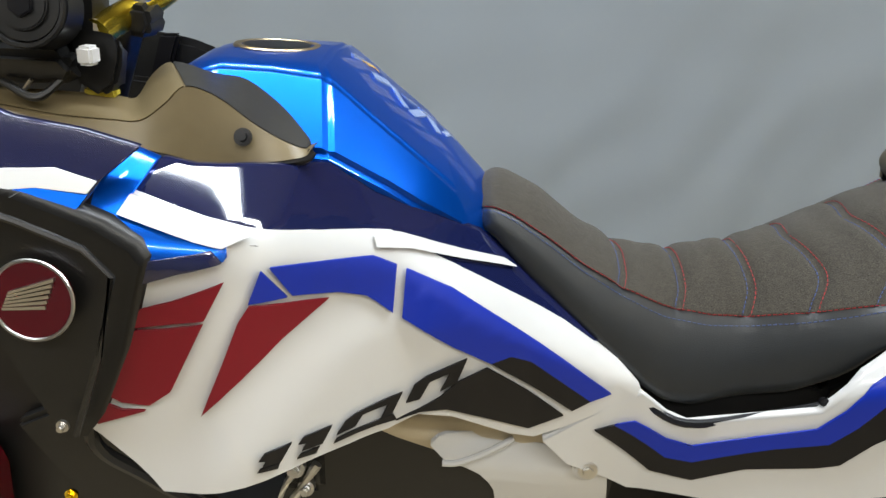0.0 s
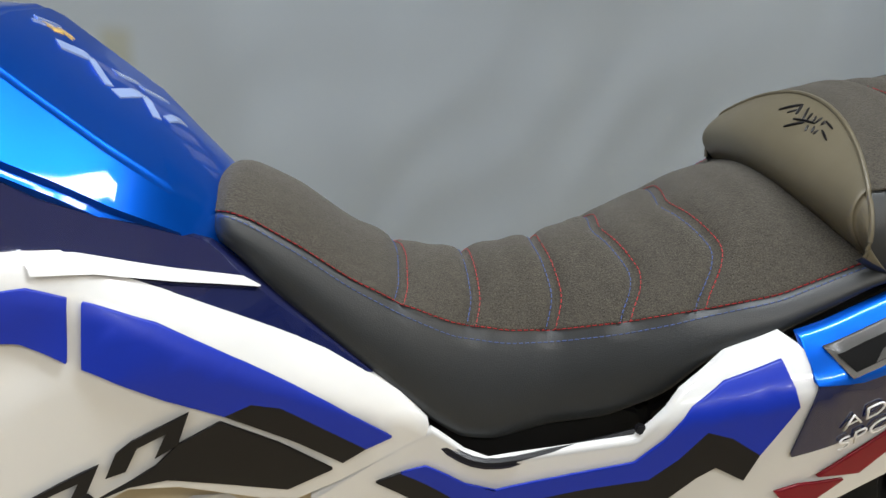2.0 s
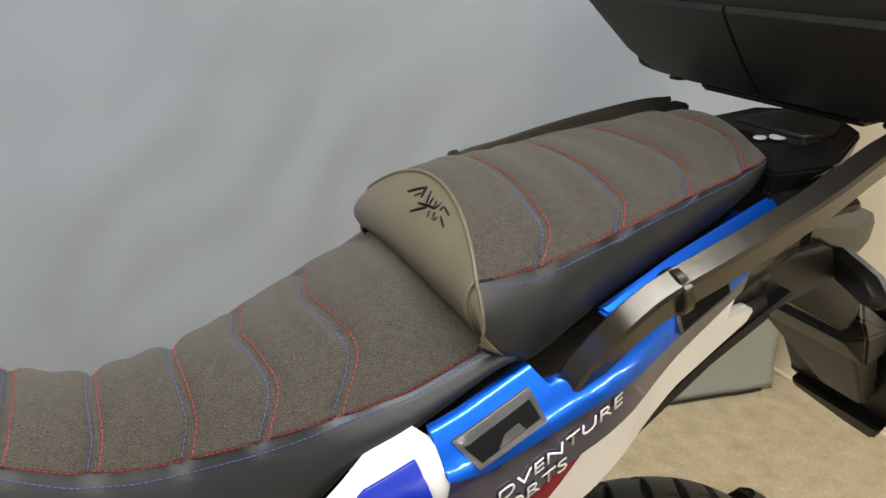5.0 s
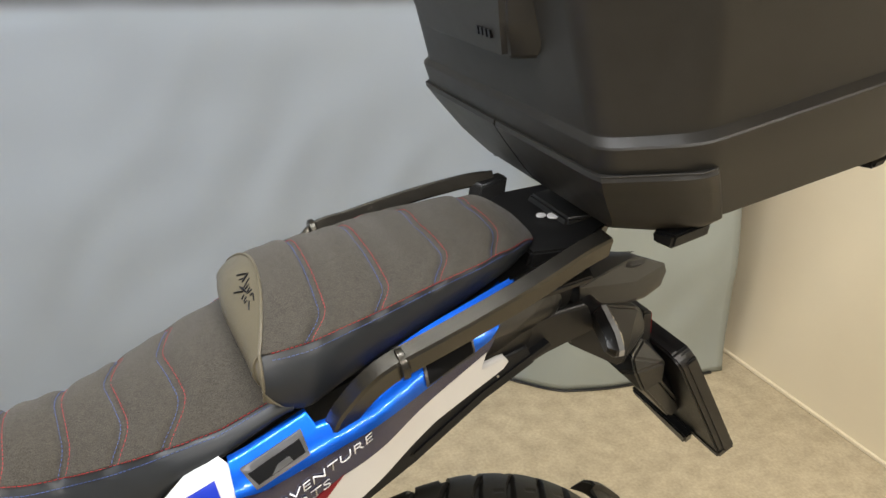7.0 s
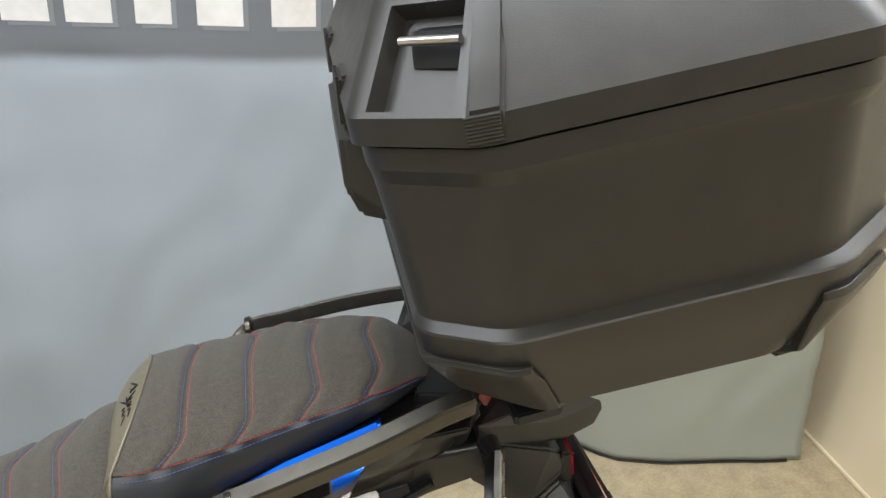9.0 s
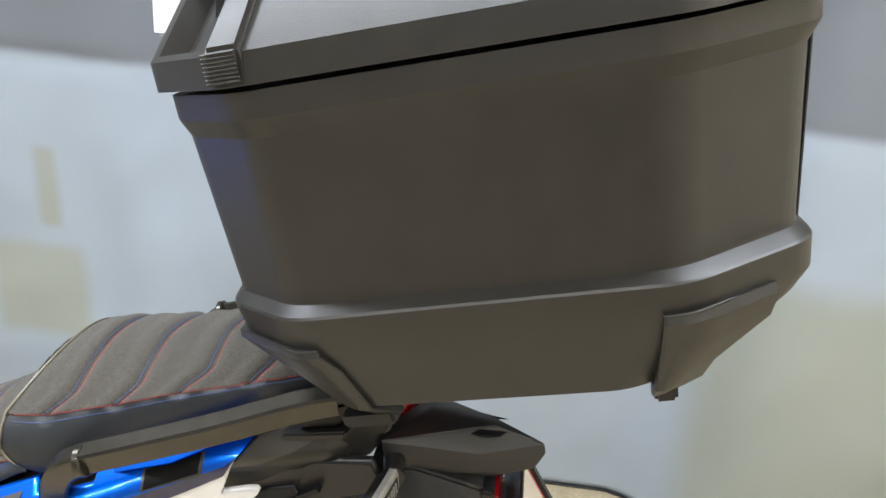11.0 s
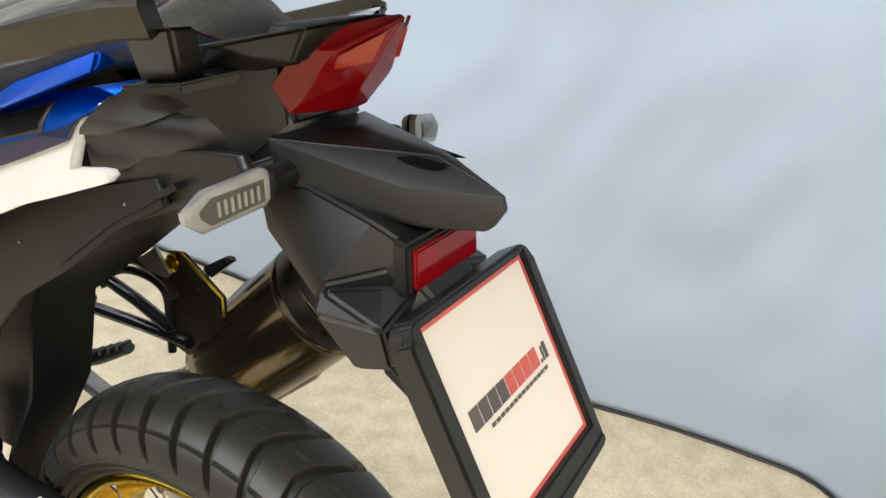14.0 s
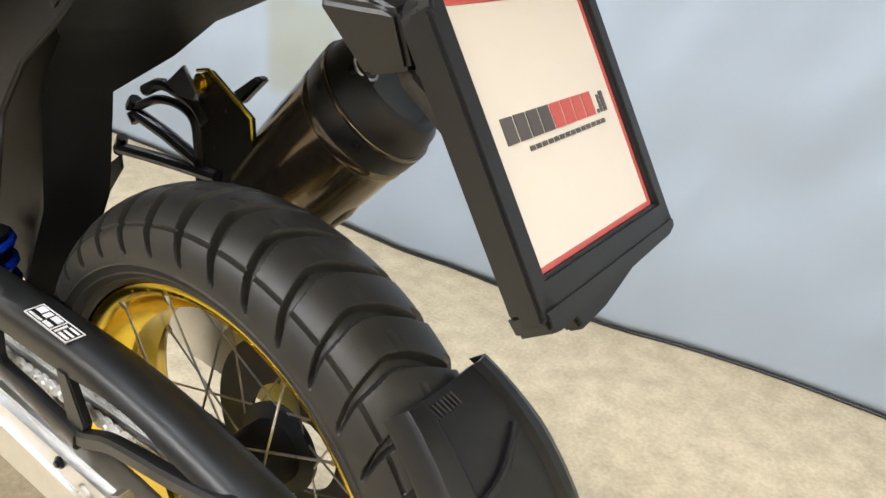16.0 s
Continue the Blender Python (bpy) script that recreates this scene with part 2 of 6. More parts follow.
def panel(outline, yf, out=0.0, edge=0.003, thick=0.004, cell=0.012):
    """A shell with the outline (x, z) that follows the flank yf, with rounded rim and real thickness."""
    bm = bmesh.new()
    f = bm.faces.new([bm.verts.new((x, 0, z)) for x, z in outline])
    if edge:
        bmesh.ops.inset_region(bm, faces=[f], thickness=edge, depth=0, use_even_offset=True)
        rim = {v for e in bm.edges if e.is_boundary for v in e.verts}
        for v in rim:
            v.co.y = edge * 0.8
    bmesh.ops.triangulate(bm, faces=bm.faces[:], ngon_method="EAR_CLIP")
    xs, zs = [v.co.x for v in bm.verts], [v.co.z for v in bm.verts]
    for lo, hi, n in ((min(xs), max(xs), (1, 0, 0)), (min(zs), max(zs), (0, 0, 1))):
        k = math.ceil(lo / cell + 0.01)
        while k * cell < hi:
            bmesh.ops.bisect_plane(bm, geom=bm.verts[:] + bm.edges[:] + bm.faces[:], plane_co=[c * k * cell for c in n], plane_no=n)
            k += 1
    for v in bm.verts:
        v.co.y += yf(v.co.x, v.co.z) - out
    flow = bm.verts.layers.float_vector.new("flow")
    h = 0.003
    for v in bm.verts:
        x, z = v.co.x, v.co.z
        v[flow] = Vector(((yf(x + h, z) - yf(x - h, z)) / (2 * h), -1, (yf(x, z + h) - yf(x, z - h)) / (2 * h))).normalized()
    rim = [e for e in bm.edges if e.is_boundary]
    r = bmesh.ops.extrude_edge_only(bm, edges=rim)
    for v in r["geom"]:
        if isinstance(v, bmesh.types.BMVert):
            v.co.y += thick
            v[flow] = Vector((0, 0, 0))
    return bm


def flat(y):
    return lambda x, z: y


def decal(name, outline, mat, parent, yf=side_y, out=0.0009, label=""):
    return part(name, panel(outline, yf, out, edge=0.0003, thick=0.003), mat, parent, label)


def loft(rings, cap=True, closed=True):
    """Skin between rings of equally many points."""
    bm = bmesh.new()
    rows = [[bm.verts.new(p) for p in r] for r in rings]
    n = len(rows[0])
    for a, b in zip(rows, rows[1:]):
        for i in range(n if closed else n - 1):
            j = (i + 1) % n
            bm.faces.new((a[i], a[j], b[j], b[i]))
    if cap and closed:
        bm.faces.new(rows[0][::-1])
        bm.faces.new(rows[-1])
    return bm


def tube(path, r, n=10, flat_z=1.0):
    """A round (or flattened) bar along a path of points; r is one radius or one a point."""
    pts = [Vector(p) for p in path]
    rings = []
    for i, p in enumerate(pts):
        d = (pts[min(i + 1, len(pts) - 1)] - pts[max(i - 1, 0)]).normalized()
        side = d.cross(Vector((0, 0, 1)))
        side = side.normalized() if side.length > 0.01 else Vector((0, 1, 0))
        up = side.cross(d).normalized()
        q = r[i] if isinstance(r, (list, tuple)) else r
        rings.append([p + side * (q * math.cos(2 * math.pi * k / n)) + up * (q * flat_z * math.sin(2 * math.pi * k / n)) for k in range(n)])
    return loft(rings)


def smooth_path(pts, steps=6):
    """A Catmull-Rom run through the points."""
    p = [Vector(q) for q in pts]
    p = [p[0] * 2 - p[1]] + p + [p[-1] * 2 - p[-2]]
    out = []
    for i in range(1, len(p) - 2):
        for k in range(steps):
            t = k / steps
            a, b, c, d = p[i - 1], p[i], p[i + 1], p[i + 2]
            out.append(0.5 * ((2 * b) + (c - a) * t + (2 * a - 5 * b + 4 * c - d) * t * t + (3 * b - a - 3 * c + d) * t ** 3))
    out.append(p[-2])
    return out


def bevel(bm, w=0.003, seg=2, angle=30):
    edges = [e for e in bm.edges if len(e.link_faces) == 2 and e.calc_face_angle(0) > radians(angle)]
    bmesh.ops.bevel(bm, geom=edges, offset=w, segments=seg, affect="EDGES", clamp_overlap=True)
    return bm


def slab(outline, y1, y2, w=0.003, taper=0.0):
    """A block with the outline (x, z) from y1 to y2, edges rounded; taper draws the y1 face in."""
    cx, cz = sum(p[0] for p in outline) / len(outline), sum(p[1] for p in outline) / len(outline)
    a = [(cx + (x - cx) * (1 - taper), y1, cz + (z - cz) * (1 - taper)) for x, z in outline]
    b = [(x, y2, z) for x, z in outline]
    bm = loft([a, b])
    bmesh.ops.recalc_face_normals(bm, faces=bm.faces)
    return bevel(bm, w) if w else bm


def hull(points, w=0.003):
    """A faceted block over the given corners, edges rounded."""
    bm = bmesh.new()
    for p in points:
        bm.verts.new(p)
    r = bmesh.ops.convex_hull(bm, input=bm.verts)
    bmesh.ops.delete(bm, geom=list({g for g in r["geom_interior"] + r["geom_unused"] if isinstance(g, bmesh.types.BMVert)}), context="VERTS")
    bmesh.ops.dissolve_limit(bm, angle_limit=radians(3), verts=bm.verts, edges=bm.edges)
    bmesh.ops.recalc_face_normals(bm, faces=bm.faces)
    return bevel(bm, w) if w else bm


def mirror_points(points):
    """The points and their twins on the other flank."""
    return [p for q in points for p in (q, (q[0], 2 * Y0 - q[1], q[2]))]


def box(x1, x2, y1, y2, z1, z2, w=0.003):
    return hull([(x, y, z) for x in (x1, x2) for y in (y1, y2) for z in (z1, z2)], w)


def disc(centre, axis, r, depth, n=24, w=0.0015):
    bm = bmesh.new()
    bmesh.ops.create_cone(bm, cap_ends=True, segments=n, radius1=r, radius2=r, depth=depth)
    if w:
        bevel(bm, w)
    bmesh.ops.transform(bm, matrix=Matrix.Translation(centre) @ Vector((0, 0, 1)).rotation_difference(Vector(axis)).to_matrix().to_4x4(), verts=bm.verts)
    return bm


def ring(centre, axis, r, tube_r, n=32, m=8):
    bm = bmesh.new()
    rows = []
    for i in range(n):
        a = 2 * math.pi * i / n
        rows.append([bm.verts.new(((r + tube_r * math.cos(2 * math.pi * k / m)) * math.cos(a), (r + tube_r * math.cos(2 * math.pi * k / m)) * math.sin(a),
                                   tube_r * math.sin(2 * math.pi * k / m))) for k in range(m)])
    for i in range(n):
        for k in range(m):
            bm.faces.new((rows[i][k], rows[(i + 1) % n][k], rows[(i + 1) % n][(k + 1) % m], rows[i][(k + 1) % m]))
    bmesh.ops.transform(bm, matrix=Matrix.Translation(centre) @ Vector((0, 0, 1)).rotation_difference(Vector(axis)).to_matrix().to_4x4(), verts=bm.verts)
    return bm


def merged(*bms):
    out = bmesh.new()
    for b in bms:
        me = bpy.data.meshes.new("scratch")
        b.to_mesh(me)
        out.from_mesh(me)
        b.free()
        bpy.data.meshes.remove(me)
    return out


def bolt(centre, axis, r, parent, mat=STEEL, name="bolt"):
    a = Vector(axis).normalized()
    bm = merged(disc(centre, a, r, 0.004, 20, 0.001), disc(Vector(centre) + a * 0.003, a, r * 0.62, 0.004, 6, 0.0006))
    return part(name, bm, mat, parent)


# ---- setting ----
def quad_wall(name, corners, mat, label, category, thick=0.1, away=(0, 0, 0)):
    bm = loft([corners, [Vector(c) + Vector(away) * thick for c in corners]])
    return tagged(part(name, bm, mat, smooth=False), label, category, kind="structure")


X1, X2, YB, YF = -4.0, 2.26, 2.35, -3.2
bm = loft([[(X1, YF, 0), (X2, YF, 0), (X2, YB, 0), (X1, YB, 0)], [(X1, YF, -0.1), (X2, YF, -0.1), (X2, YB, -0.1), (X1, YB, -0.1)]])
tagged(part("floor", bm, FLOOR, smooth=False), "beige speckled concrete floor with faint stains", "floor", kind="structure")
quad_wall("wall_east", [(X2, YF, 0), (X2, YB, 0), (X2, YB, CEILING), (X2, YF, CEILING)], WALL, "plain cream painted wall", "wall", away=(1, 0, 0))
quad_wall("wall_west", [(X1, YF, 0), (X1, YB, 0), (X1, YB, CEILING), (X1, YF, CEILING)], WALL, "plain cream painted wall", "wall", away=(-1, 0, 0))
quad_wall("wall_north", [(X1, YB, 0), (X2, YB, 0), (X2, YB, CEILING), (X1, YB, CEILING)], WALL, "plain cream painted wall behind the cloth", "wall", away=(0, 1, 0))
# unseen wall added behind the camera; its grey steers sheen and bounce
quad_wall("wall_south", [(X1, YF, 0), (X2, YF, 0), (X2, YF, CEILING), (X1, YF, CEILING)], GREY_WALL, "unseen plain wall, grey to set the bounce light", "wall", away=(0, -1, 0))
quad_wall("ceiling", [(X1, YF, CEILING), (X2, YF, CEILING), (X2, YB, CEILING), (X1, YB, CEILING)], CEIL, "pale painted ceiling", "ceiling", away=(0, 0, 1))
part("skirting", box(X2 - 0.012, X2 - 0.001, YF, YB, 0.0, 0.012, 0.002), WALL, None)
tagged(bpy.data.objects["skirting"], "worn cream joint strip along the wall foot", "skirting", kind="structure")


def cloth_y(x, z):
    y = soft_table(x, [(-4, 2.03), (-0.5, 2.0), (0, 1.985), (0.55, 2.01), (0.8, 2.045), (1.05, 2.075), (1.28, 2.085), (1.4, 1.98), (1.52, 1.85), (1.75, 1.81), (2.15, 1.77)], 0.05) - 0.05 * min(1, z / 1.2)
    fold = 0.008 * math.sin(x * 7.0 + 2.2 * math.sin(x * 2.3 + 0.6 * z)) + 0.008 * math.sin(x * 15.0 + 1.7 * z + 2 * math.sin(3 * x))
    fold += 0.028 * noise.noise(Vector((x * 2.2 - z * 0.9, z * 1.6 + 0.5 * x, 3.0))) + 0.014 * noise.noise(Vector((x * 9 - 5 * z, z * 4 + 2 * x, 1.0)))
    tuck = 0.012 * math.exp(-((z - 1.2 - 0.006 * math.sin(3 * x)) / 0.02) ** 2) * (0.7 + 0.5 * math.sin(9 * x + 2 * math.sin(5 * x)))
    return y + fold * (0.5 + 0.5 * min(1, abs(z - 1.2))) * min(1, 0.35 + 1.3 * z) + tuck


def sheet(x1, x2, z1, z2, nx, nz, yf, slant=0.0):
    bm = bmesh.new()
    rows = []
    for k in range(nz + 1):
        z = z1 + (z2 - z1) * k / nz
        xe = x2 - slant * z
        rows.append([bm.verts.new((x1 + (xe - x1) * i / nx, yf(x1 + (xe - x1) * i / nx, z), z)) for i in range(nx + 1)])
    for a, b in zip(rows, rows[1:]):
        for i in range(nx):
            bm.faces.new((a[i], a[i + 1], b[i + 1], b[i]))
    r = bmesh.ops.extrude_face_region(bm, geom=bm.faces[:])
    for v in r["geom"]:
        if isinstance(v, bmesh.types.BMVert):
            v.co.y += 0.003
    return bm


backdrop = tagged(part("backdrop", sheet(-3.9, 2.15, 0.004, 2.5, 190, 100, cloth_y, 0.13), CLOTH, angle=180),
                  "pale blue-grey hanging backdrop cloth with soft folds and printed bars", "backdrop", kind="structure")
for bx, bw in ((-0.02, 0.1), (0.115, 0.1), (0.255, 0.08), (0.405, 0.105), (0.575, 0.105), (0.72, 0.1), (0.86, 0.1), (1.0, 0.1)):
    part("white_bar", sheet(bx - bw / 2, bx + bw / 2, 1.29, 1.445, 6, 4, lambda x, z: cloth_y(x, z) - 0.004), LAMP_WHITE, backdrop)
    # the bar's shadow, painted as a grey copy set right and down
    part("bar_shadow", sheet(bx - bw / 2 + 0.012, bx + bw / 2 + 0.012, 1.28, 1.435, 6, 4, lambda x, z: cloth_y(x, z) - 0.002), SHADE_PRINT, backdrop)
part("floor_hem", tube([(x, cloth_y(x, 0.004) - 0.004, 0.006) for x in [-3.8 + 0.05 * k for k in range(119)]], 0.004, 6), BLACK, backdrop)


def lamp_fixture(x, y, deep):
    t = thing("ceiling_lamp", (x, y, CEILING), "white tube lamp housing fixed to the ceiling", "lamp", "ceiling lamps")
    part("housing", box(x - 0.715, x + 0.715, y - 0.08, y + 0.08, CEILING - 0.08, CEILING - 0.002, 0.004), LAMP_WHITE, t)
    # unseen black baffles, added only to narrow the spread of these tubes
    if deep:
        for s in (-1, 1):
            part("added_baffle", box(x - 0.715, x + 0.715, y + s * 0.085 - 0.004, y + s * 0.085 + 0.004, CEILING - 0.16, CEILING - 0.03, 0.001), BLACK, t)


for tx, ty, watts, tone in TUBES:
    lamp_fixture(tx, ty, ty > 0)

# ---- motorcycle: tank and flank ----
bike = thing("motorcycle", (0.3, Y0, 0.0), "white, blue and red touring motorcycle on its centre stand", "motorcycle")

# rings from nose to seat, each (x, off the middle, z): crown, crest, side facet's upper edge, its lower edge, foot
TANK = [[(-0.31, 0, 1.085), (-0.31, 0.05, 1.083), (-0.31, 0.085, 1.07), (-0.31, 0.13, 1.05), (-0.31, 0.14, 1.0)],
        [(-0.275, 0, 1.109), (-0.275, 0.06, 1.106), (-0.275, 0.083, 1.098), (-0.265, 0.13, 1.05), (-0.265, 0.14, 1.0)],
        [(-0.25, 0, 1.1135), (-0.25, 0.064, 1.1105), (-0.25, 0.08, 1.106), (-0.24, 0.135, 1.054), (-0.24, 0.14, 1.0)],
        [(-0.211, 0, 1.1138), (-0.211, 0.066, 1.1105), (-0.208, 0.084, 1.1065), (-0.2, 0.134, 1.053), (-0.2, 0.115, 0.99)],
        [(-0.172, 0, 1.1138), (-0.17, 0.066, 1.1105), (-0.163, 0.086, 1.103), (-0.152, 0.142, 1.055), (-0.15, 0.115, 0.99)],
        [(-0.137, 0, 1.099), (-0.142, 0.058, 1.09), (-0.124, 0.0875, 1.0725), (-0.107, 0.124, 1.027), (-0.115, 0.1, 0.97)],
        [(-0.108, 0, 1.072), (-0.114, 0.054, 1.067), (-0.09, 0.088, 1.046), (-0.085, 0.112, 1.01), (-0.09, 0.085, 0.96)],
        [(-0.067, 0, 1.044), (-0.066, 0.051, 1.033), (-0.058, 0.074, 1.016), (-0.05, 0.09, 0.985), (-0.06, 0.07, 0.94)],
        [(-0.035, 0, 1.013), (-0.035, 0.046, 1.003), (-0.035, 0.062, 0.99), (-0.03, 0.075, 0.95), (-0.03, 0.06, 0.92)],
        [(-0.005, 0, 0.98), (-0.005, 0.037, 0.974), (-0.005, 0.047, 0.966), (-0.005, 0.06, 0.945), (-0.005, 0.07, 0.9)]]


def tank_z(x, dy):
    """Height of the tank's crown at x, dy off the middle."""
    crown = lerp_table(x, [(r[0][0], r[0][2]) for r in TANK])
    crest = lerp_table(x, [(r[1][0], r[1][2]) for r in TANK])
    wide = lerp_table(x, [(r[1][0], r[1][1]) for r in TANK])
    return crown + (crest - crown) * min(1, abs(dy) / wide)


def tank_body():
    rings = [[(x, Y0 - d, z) for x, d, z in r[::-1]] + [(x, Y0 + d, z) for x, d, z in r[1:]] for r in TANK]
    bm = loft(rings)
    bmesh.ops.recalc_face_normals(bm, faces=bm.faces)
    return bevel(bm, 0.005, 4, 23)


tank = part("fuel_tank", tank_body(), SKY_BLUE, bike, "metallic blue fuel tank with glossy clearcoat", angle=34)
CAP = Vector((-0.222, Y0, 1.1135))


def spun(profile, centre, n=48):
    """A turned piece round an upright axis, profile of (radius, height)."""
    return loft([[centre + Vector((r * math.cos(2 * math.pi * k / n), r * math.sin(2 * math.pi * k / n), h)) for k in range(n)] for r, h in profile])


cap = part("filler_cap", spun([(0.031, -0.006), (0.031, -0.0006), (0.029, 0.0004), (0.012, 0.0003), (0.001, 0.0003)], CAP), INK, tank, "glossy black filler cap in a bronze ring", angle=30)
part("cap_ring", spun([(0.0385, -0.006), (0.0385, -0.0006), (0.0375, 0.0004), (0.0325, 0.0006), (0.0315, -0.0004), (0.0315, -0.006)], CAP), BRONZE, tank, "satin bronze ring", angle=30)


def tank_mark(x1, d1, x2, d2, w, mat, name="printed_stroke"):
    """A flat printed stroke on the tank's sloping back."""
    n = 8
    a, b = Vector((x1, d1)), Vector((x2, d2))
    s = (b - a).normalized()
    s = Vector((-s.y, s.x)) * w / 2
    rings = []
    for k in range(n + 1):
        c = a.lerp(b, k / n)
        p, q = c - s, c + s
        rings.append([(p.x, Y0 + p.y, tank_z(p.x, p.y) + 0.0012), (q.x, Y0 + q.y, tank_z(q.x, q.y) + 0.0012),
                      (q.x, Y0 + q.y, tank_z(q.x, q.y) - 0.003), (p.x, Y0 + p.y, tank_z(p.x, p.y) - 0.003)])
    return part(name, loft(rings), mat, tank)


for m in ((-0.135, -0.035, -0.12, -0.02, 0.006), (-0.12, -0.02, -0.105, -0.035, 0.006), (-0.10, -0.04, -0.088, -0.015, 0.007),
          (-0.088, -0.015, -0.075, -0.036, 0.006), (-0.11, 0.0, -0.1, 0.02, 0.006), (-0.155, -0.02, -0.142, -0.01, 0.004),
          (-0.158, -0.005, -0.148, 0.01, 0.004), (-0.07, -0.03, -0.062, -0.01, 0.005), (-0.095, 0.01, -0.082, 0.028, 0.006)):
    tank_mark(m[0], m[1] + 0.02, m[2], m[3] + 0.02, m[4], PALE)
for m in ((-0.15, 0.012, -0.138, -0.002, 0.006), (-0.144, 0.02, -0.134, 0.004, 0.005), (-0.148, 0.004, -0.135, 0.016, 0.004)):
    tank_mark(*m, OCHRE, "gold_print")


# rows of the cover from its nose to its tip: lower rim, crease between the faces, upper rim
COVER = [((-0.46, 0.597, 1.083), (-0.46, 0.605, 1.088), (-0.46, 0.63, 1.094)),
         ((-0.380, 0.596, 1.072), (-0.384, 0.605, 1.080), (-0.397, 0.630, 1.089)), ((-0.341, 0.596, 1.065), (-0.344, 0.605, 1.075), (-0.355, 0.630, 1.089)),
         ((-0.301, 0.596, 1.059), (-0.304, 0.605, 1.074), (-0.314, 0.632, 1.088)), ((-0.282, 0.596, 1.057), (-0.284, 0.605, 1.075), (-0.303, 0.645, 1.084)),
         ((-0.262, 0.596, 1.054), (-0.266, 0.605, 1.088), (-0.299, 0.668, 1.097)), ((-0.242, 0.596, 1.050), (-0.250, 0.605, 1.102), (-0.287, 0.684, 1.106)),
         ((-0.221, 0.596, 1.050), (-0.228, 0.605, 1.096), (-0.252, 0.678, 1.100)), ((-0.201, 0.596, 1.052), (-0.206, 0.605, 1.081), (-0.222, 0.664, 1.099)),
         ((-0.181, 0.596, 1.055), (-0.187, 0.605, 1.070), (-0.191, 0.645, 1.084)), ((-0.165, 0.597, 1.059), (-0.168, 0.605, 1.063), (-0.170, 0.622, 1.071)),
         ((-0.161, 0.600, 1.064), (-0.162, 0.606, 1.066), (-0.165, 0.616, 1.068))]
cover_rings = []
for lo, mid, hi in COVER:
    cover_rings.append([(lo[0], lo[1] + 0.03, lo[2]), lo, mid, hi, (hi[0], hi[1] + 0.008, hi[2] - 0.012)])
rows = [smooth_path([r[k] for r in cover_rings], 4) for k in range(5)]
cover = loft([[row[k] for row in rows[:3]] + [rows[2][k] + Vector((0, 0.02, -0.004))] for k in range(len(rows[0]))])
bmesh.ops.recalc_face_normals(cover, faces=cover.faces)
trim = part("tank_trim", bevel(cover, 0.002, 2, 24), TRIM, bike, "olive-grey moulded plastic cover with creased faces", angle=60)
# the rear upper face gets a darker plastic to imitate its dark reflection
for name, run, mat, words in (("trim_shoulder", range(0, 25), TRIM, ""), ("trim_crown_shade", range(24, len(rows[0])), SATIN, "upper face, coloured dark for its shading")):
    crown = loft([[rows[2][k] + Vector((0, -0.0006, 0.0004)), rows[3][k], rows[4][k], rows[2][k] + Vector((0, 0.012, -0.01))] for k in run])
    bmesh.ops.recalc_face_normals(crown, faces=crown.faces)
    part(name, bevel(crown, 0.0015, 2, 24), mat, trim, words, angle=60)
part("trim_gasket", tube([rows[1][k] + Vector((0, 0.004, -0.0025)) for k in range(len(rows[0]))], 0.0035, 8), INK, trim, "black rubber edge")
bolt((-0.2085, 0.5965, 1.0705), (0, -1, 0.4), 0.0065, trim, INK)

fairing = part("side_fairing", panel([(-0.31, 1.055), (-0.263, 1.05), (-0.236, 1.041), (-0.205, 1.032), (-0.187, 1.025), (-0.152, 1.013), (-0.104, 0.999),
                                      (-0.088, 0.987), (-0.055, 0.968), (-0.007, 0.939), (0.045, 0.908), (0.097, 0.872), (0.118, 0.851), (0.115, 0.839),
                                      (0.053, 0.815), (0.026, 0.807), (0.003, 0.814), (-0.047, 0.839), (-0.075, 0.846), (-0.098, 0.837), (-0.127, 0.835),
                                      (-0.17, 0.837), (-0.207, 0.839), (-0.244, 0.842), (-0.281, 0.89), (-0.31, 0.92)], side_y, edge=0.006, thick=0.012),
               WHITE, bike, "white glossy side fairing with coloured graphics")
upper = part("tank_side_panel", panel([(-0.252, 1.063), (-0.233, 1.059), (-0.198, 1.057), (-0.152, 1.048), (-0.119, 1.023), (-0.033, 0.979), (-0.01, 0.96),
                                       (0.077, 0.887), (0.045, 0.9), (-0.007, 0.931), (-0.055, 0.96), (-0.088, 0.979), (-0.104, 0.99), (-0.152, 1.004),
                                       (-0.187, 1.016), (-0.205, 1.023), (-0.236, 1.032), (-0.263, 1.041)], lambda x, z: side_y(x, z) + 0.004, edge=0.003, thick=0.012),
             NAVY, bike, "glossy navy tank side panel")
decal("white_stripe", [(-0.115, 1.0), (-0.109, 1.001), (-0.097, 0.997), (-0.049, 0.9752), (-0.011, 0.9595), (0.0, 0.952), (-0.048, 0.9702), (-0.087, 0.986), (-0.112, 0.993)], WHITE, upper, out=0.0012)


def nose_y(x, z):
    """The steeper flank of the front fairing."""
    return soft_table(x, SIDE) + 0.5 * max(0.0, z - soft_table(x, SHOULDER))


nose = part("front_fairing", panel([(-0.391, 1.122), (-0.325, 1.095), (-0.287, 1.088), (-0.254, 1.078), (-0.273, 1.060), (-0.283, 1.044), (-0.321, 1.050), (-0.420, 1.030), (-0.44, 1.08)], nose_y, out=-0.002, edge=0.002, thick=0.01), NAVY, bike, "glossy navy front fairing with white and blue stripes")
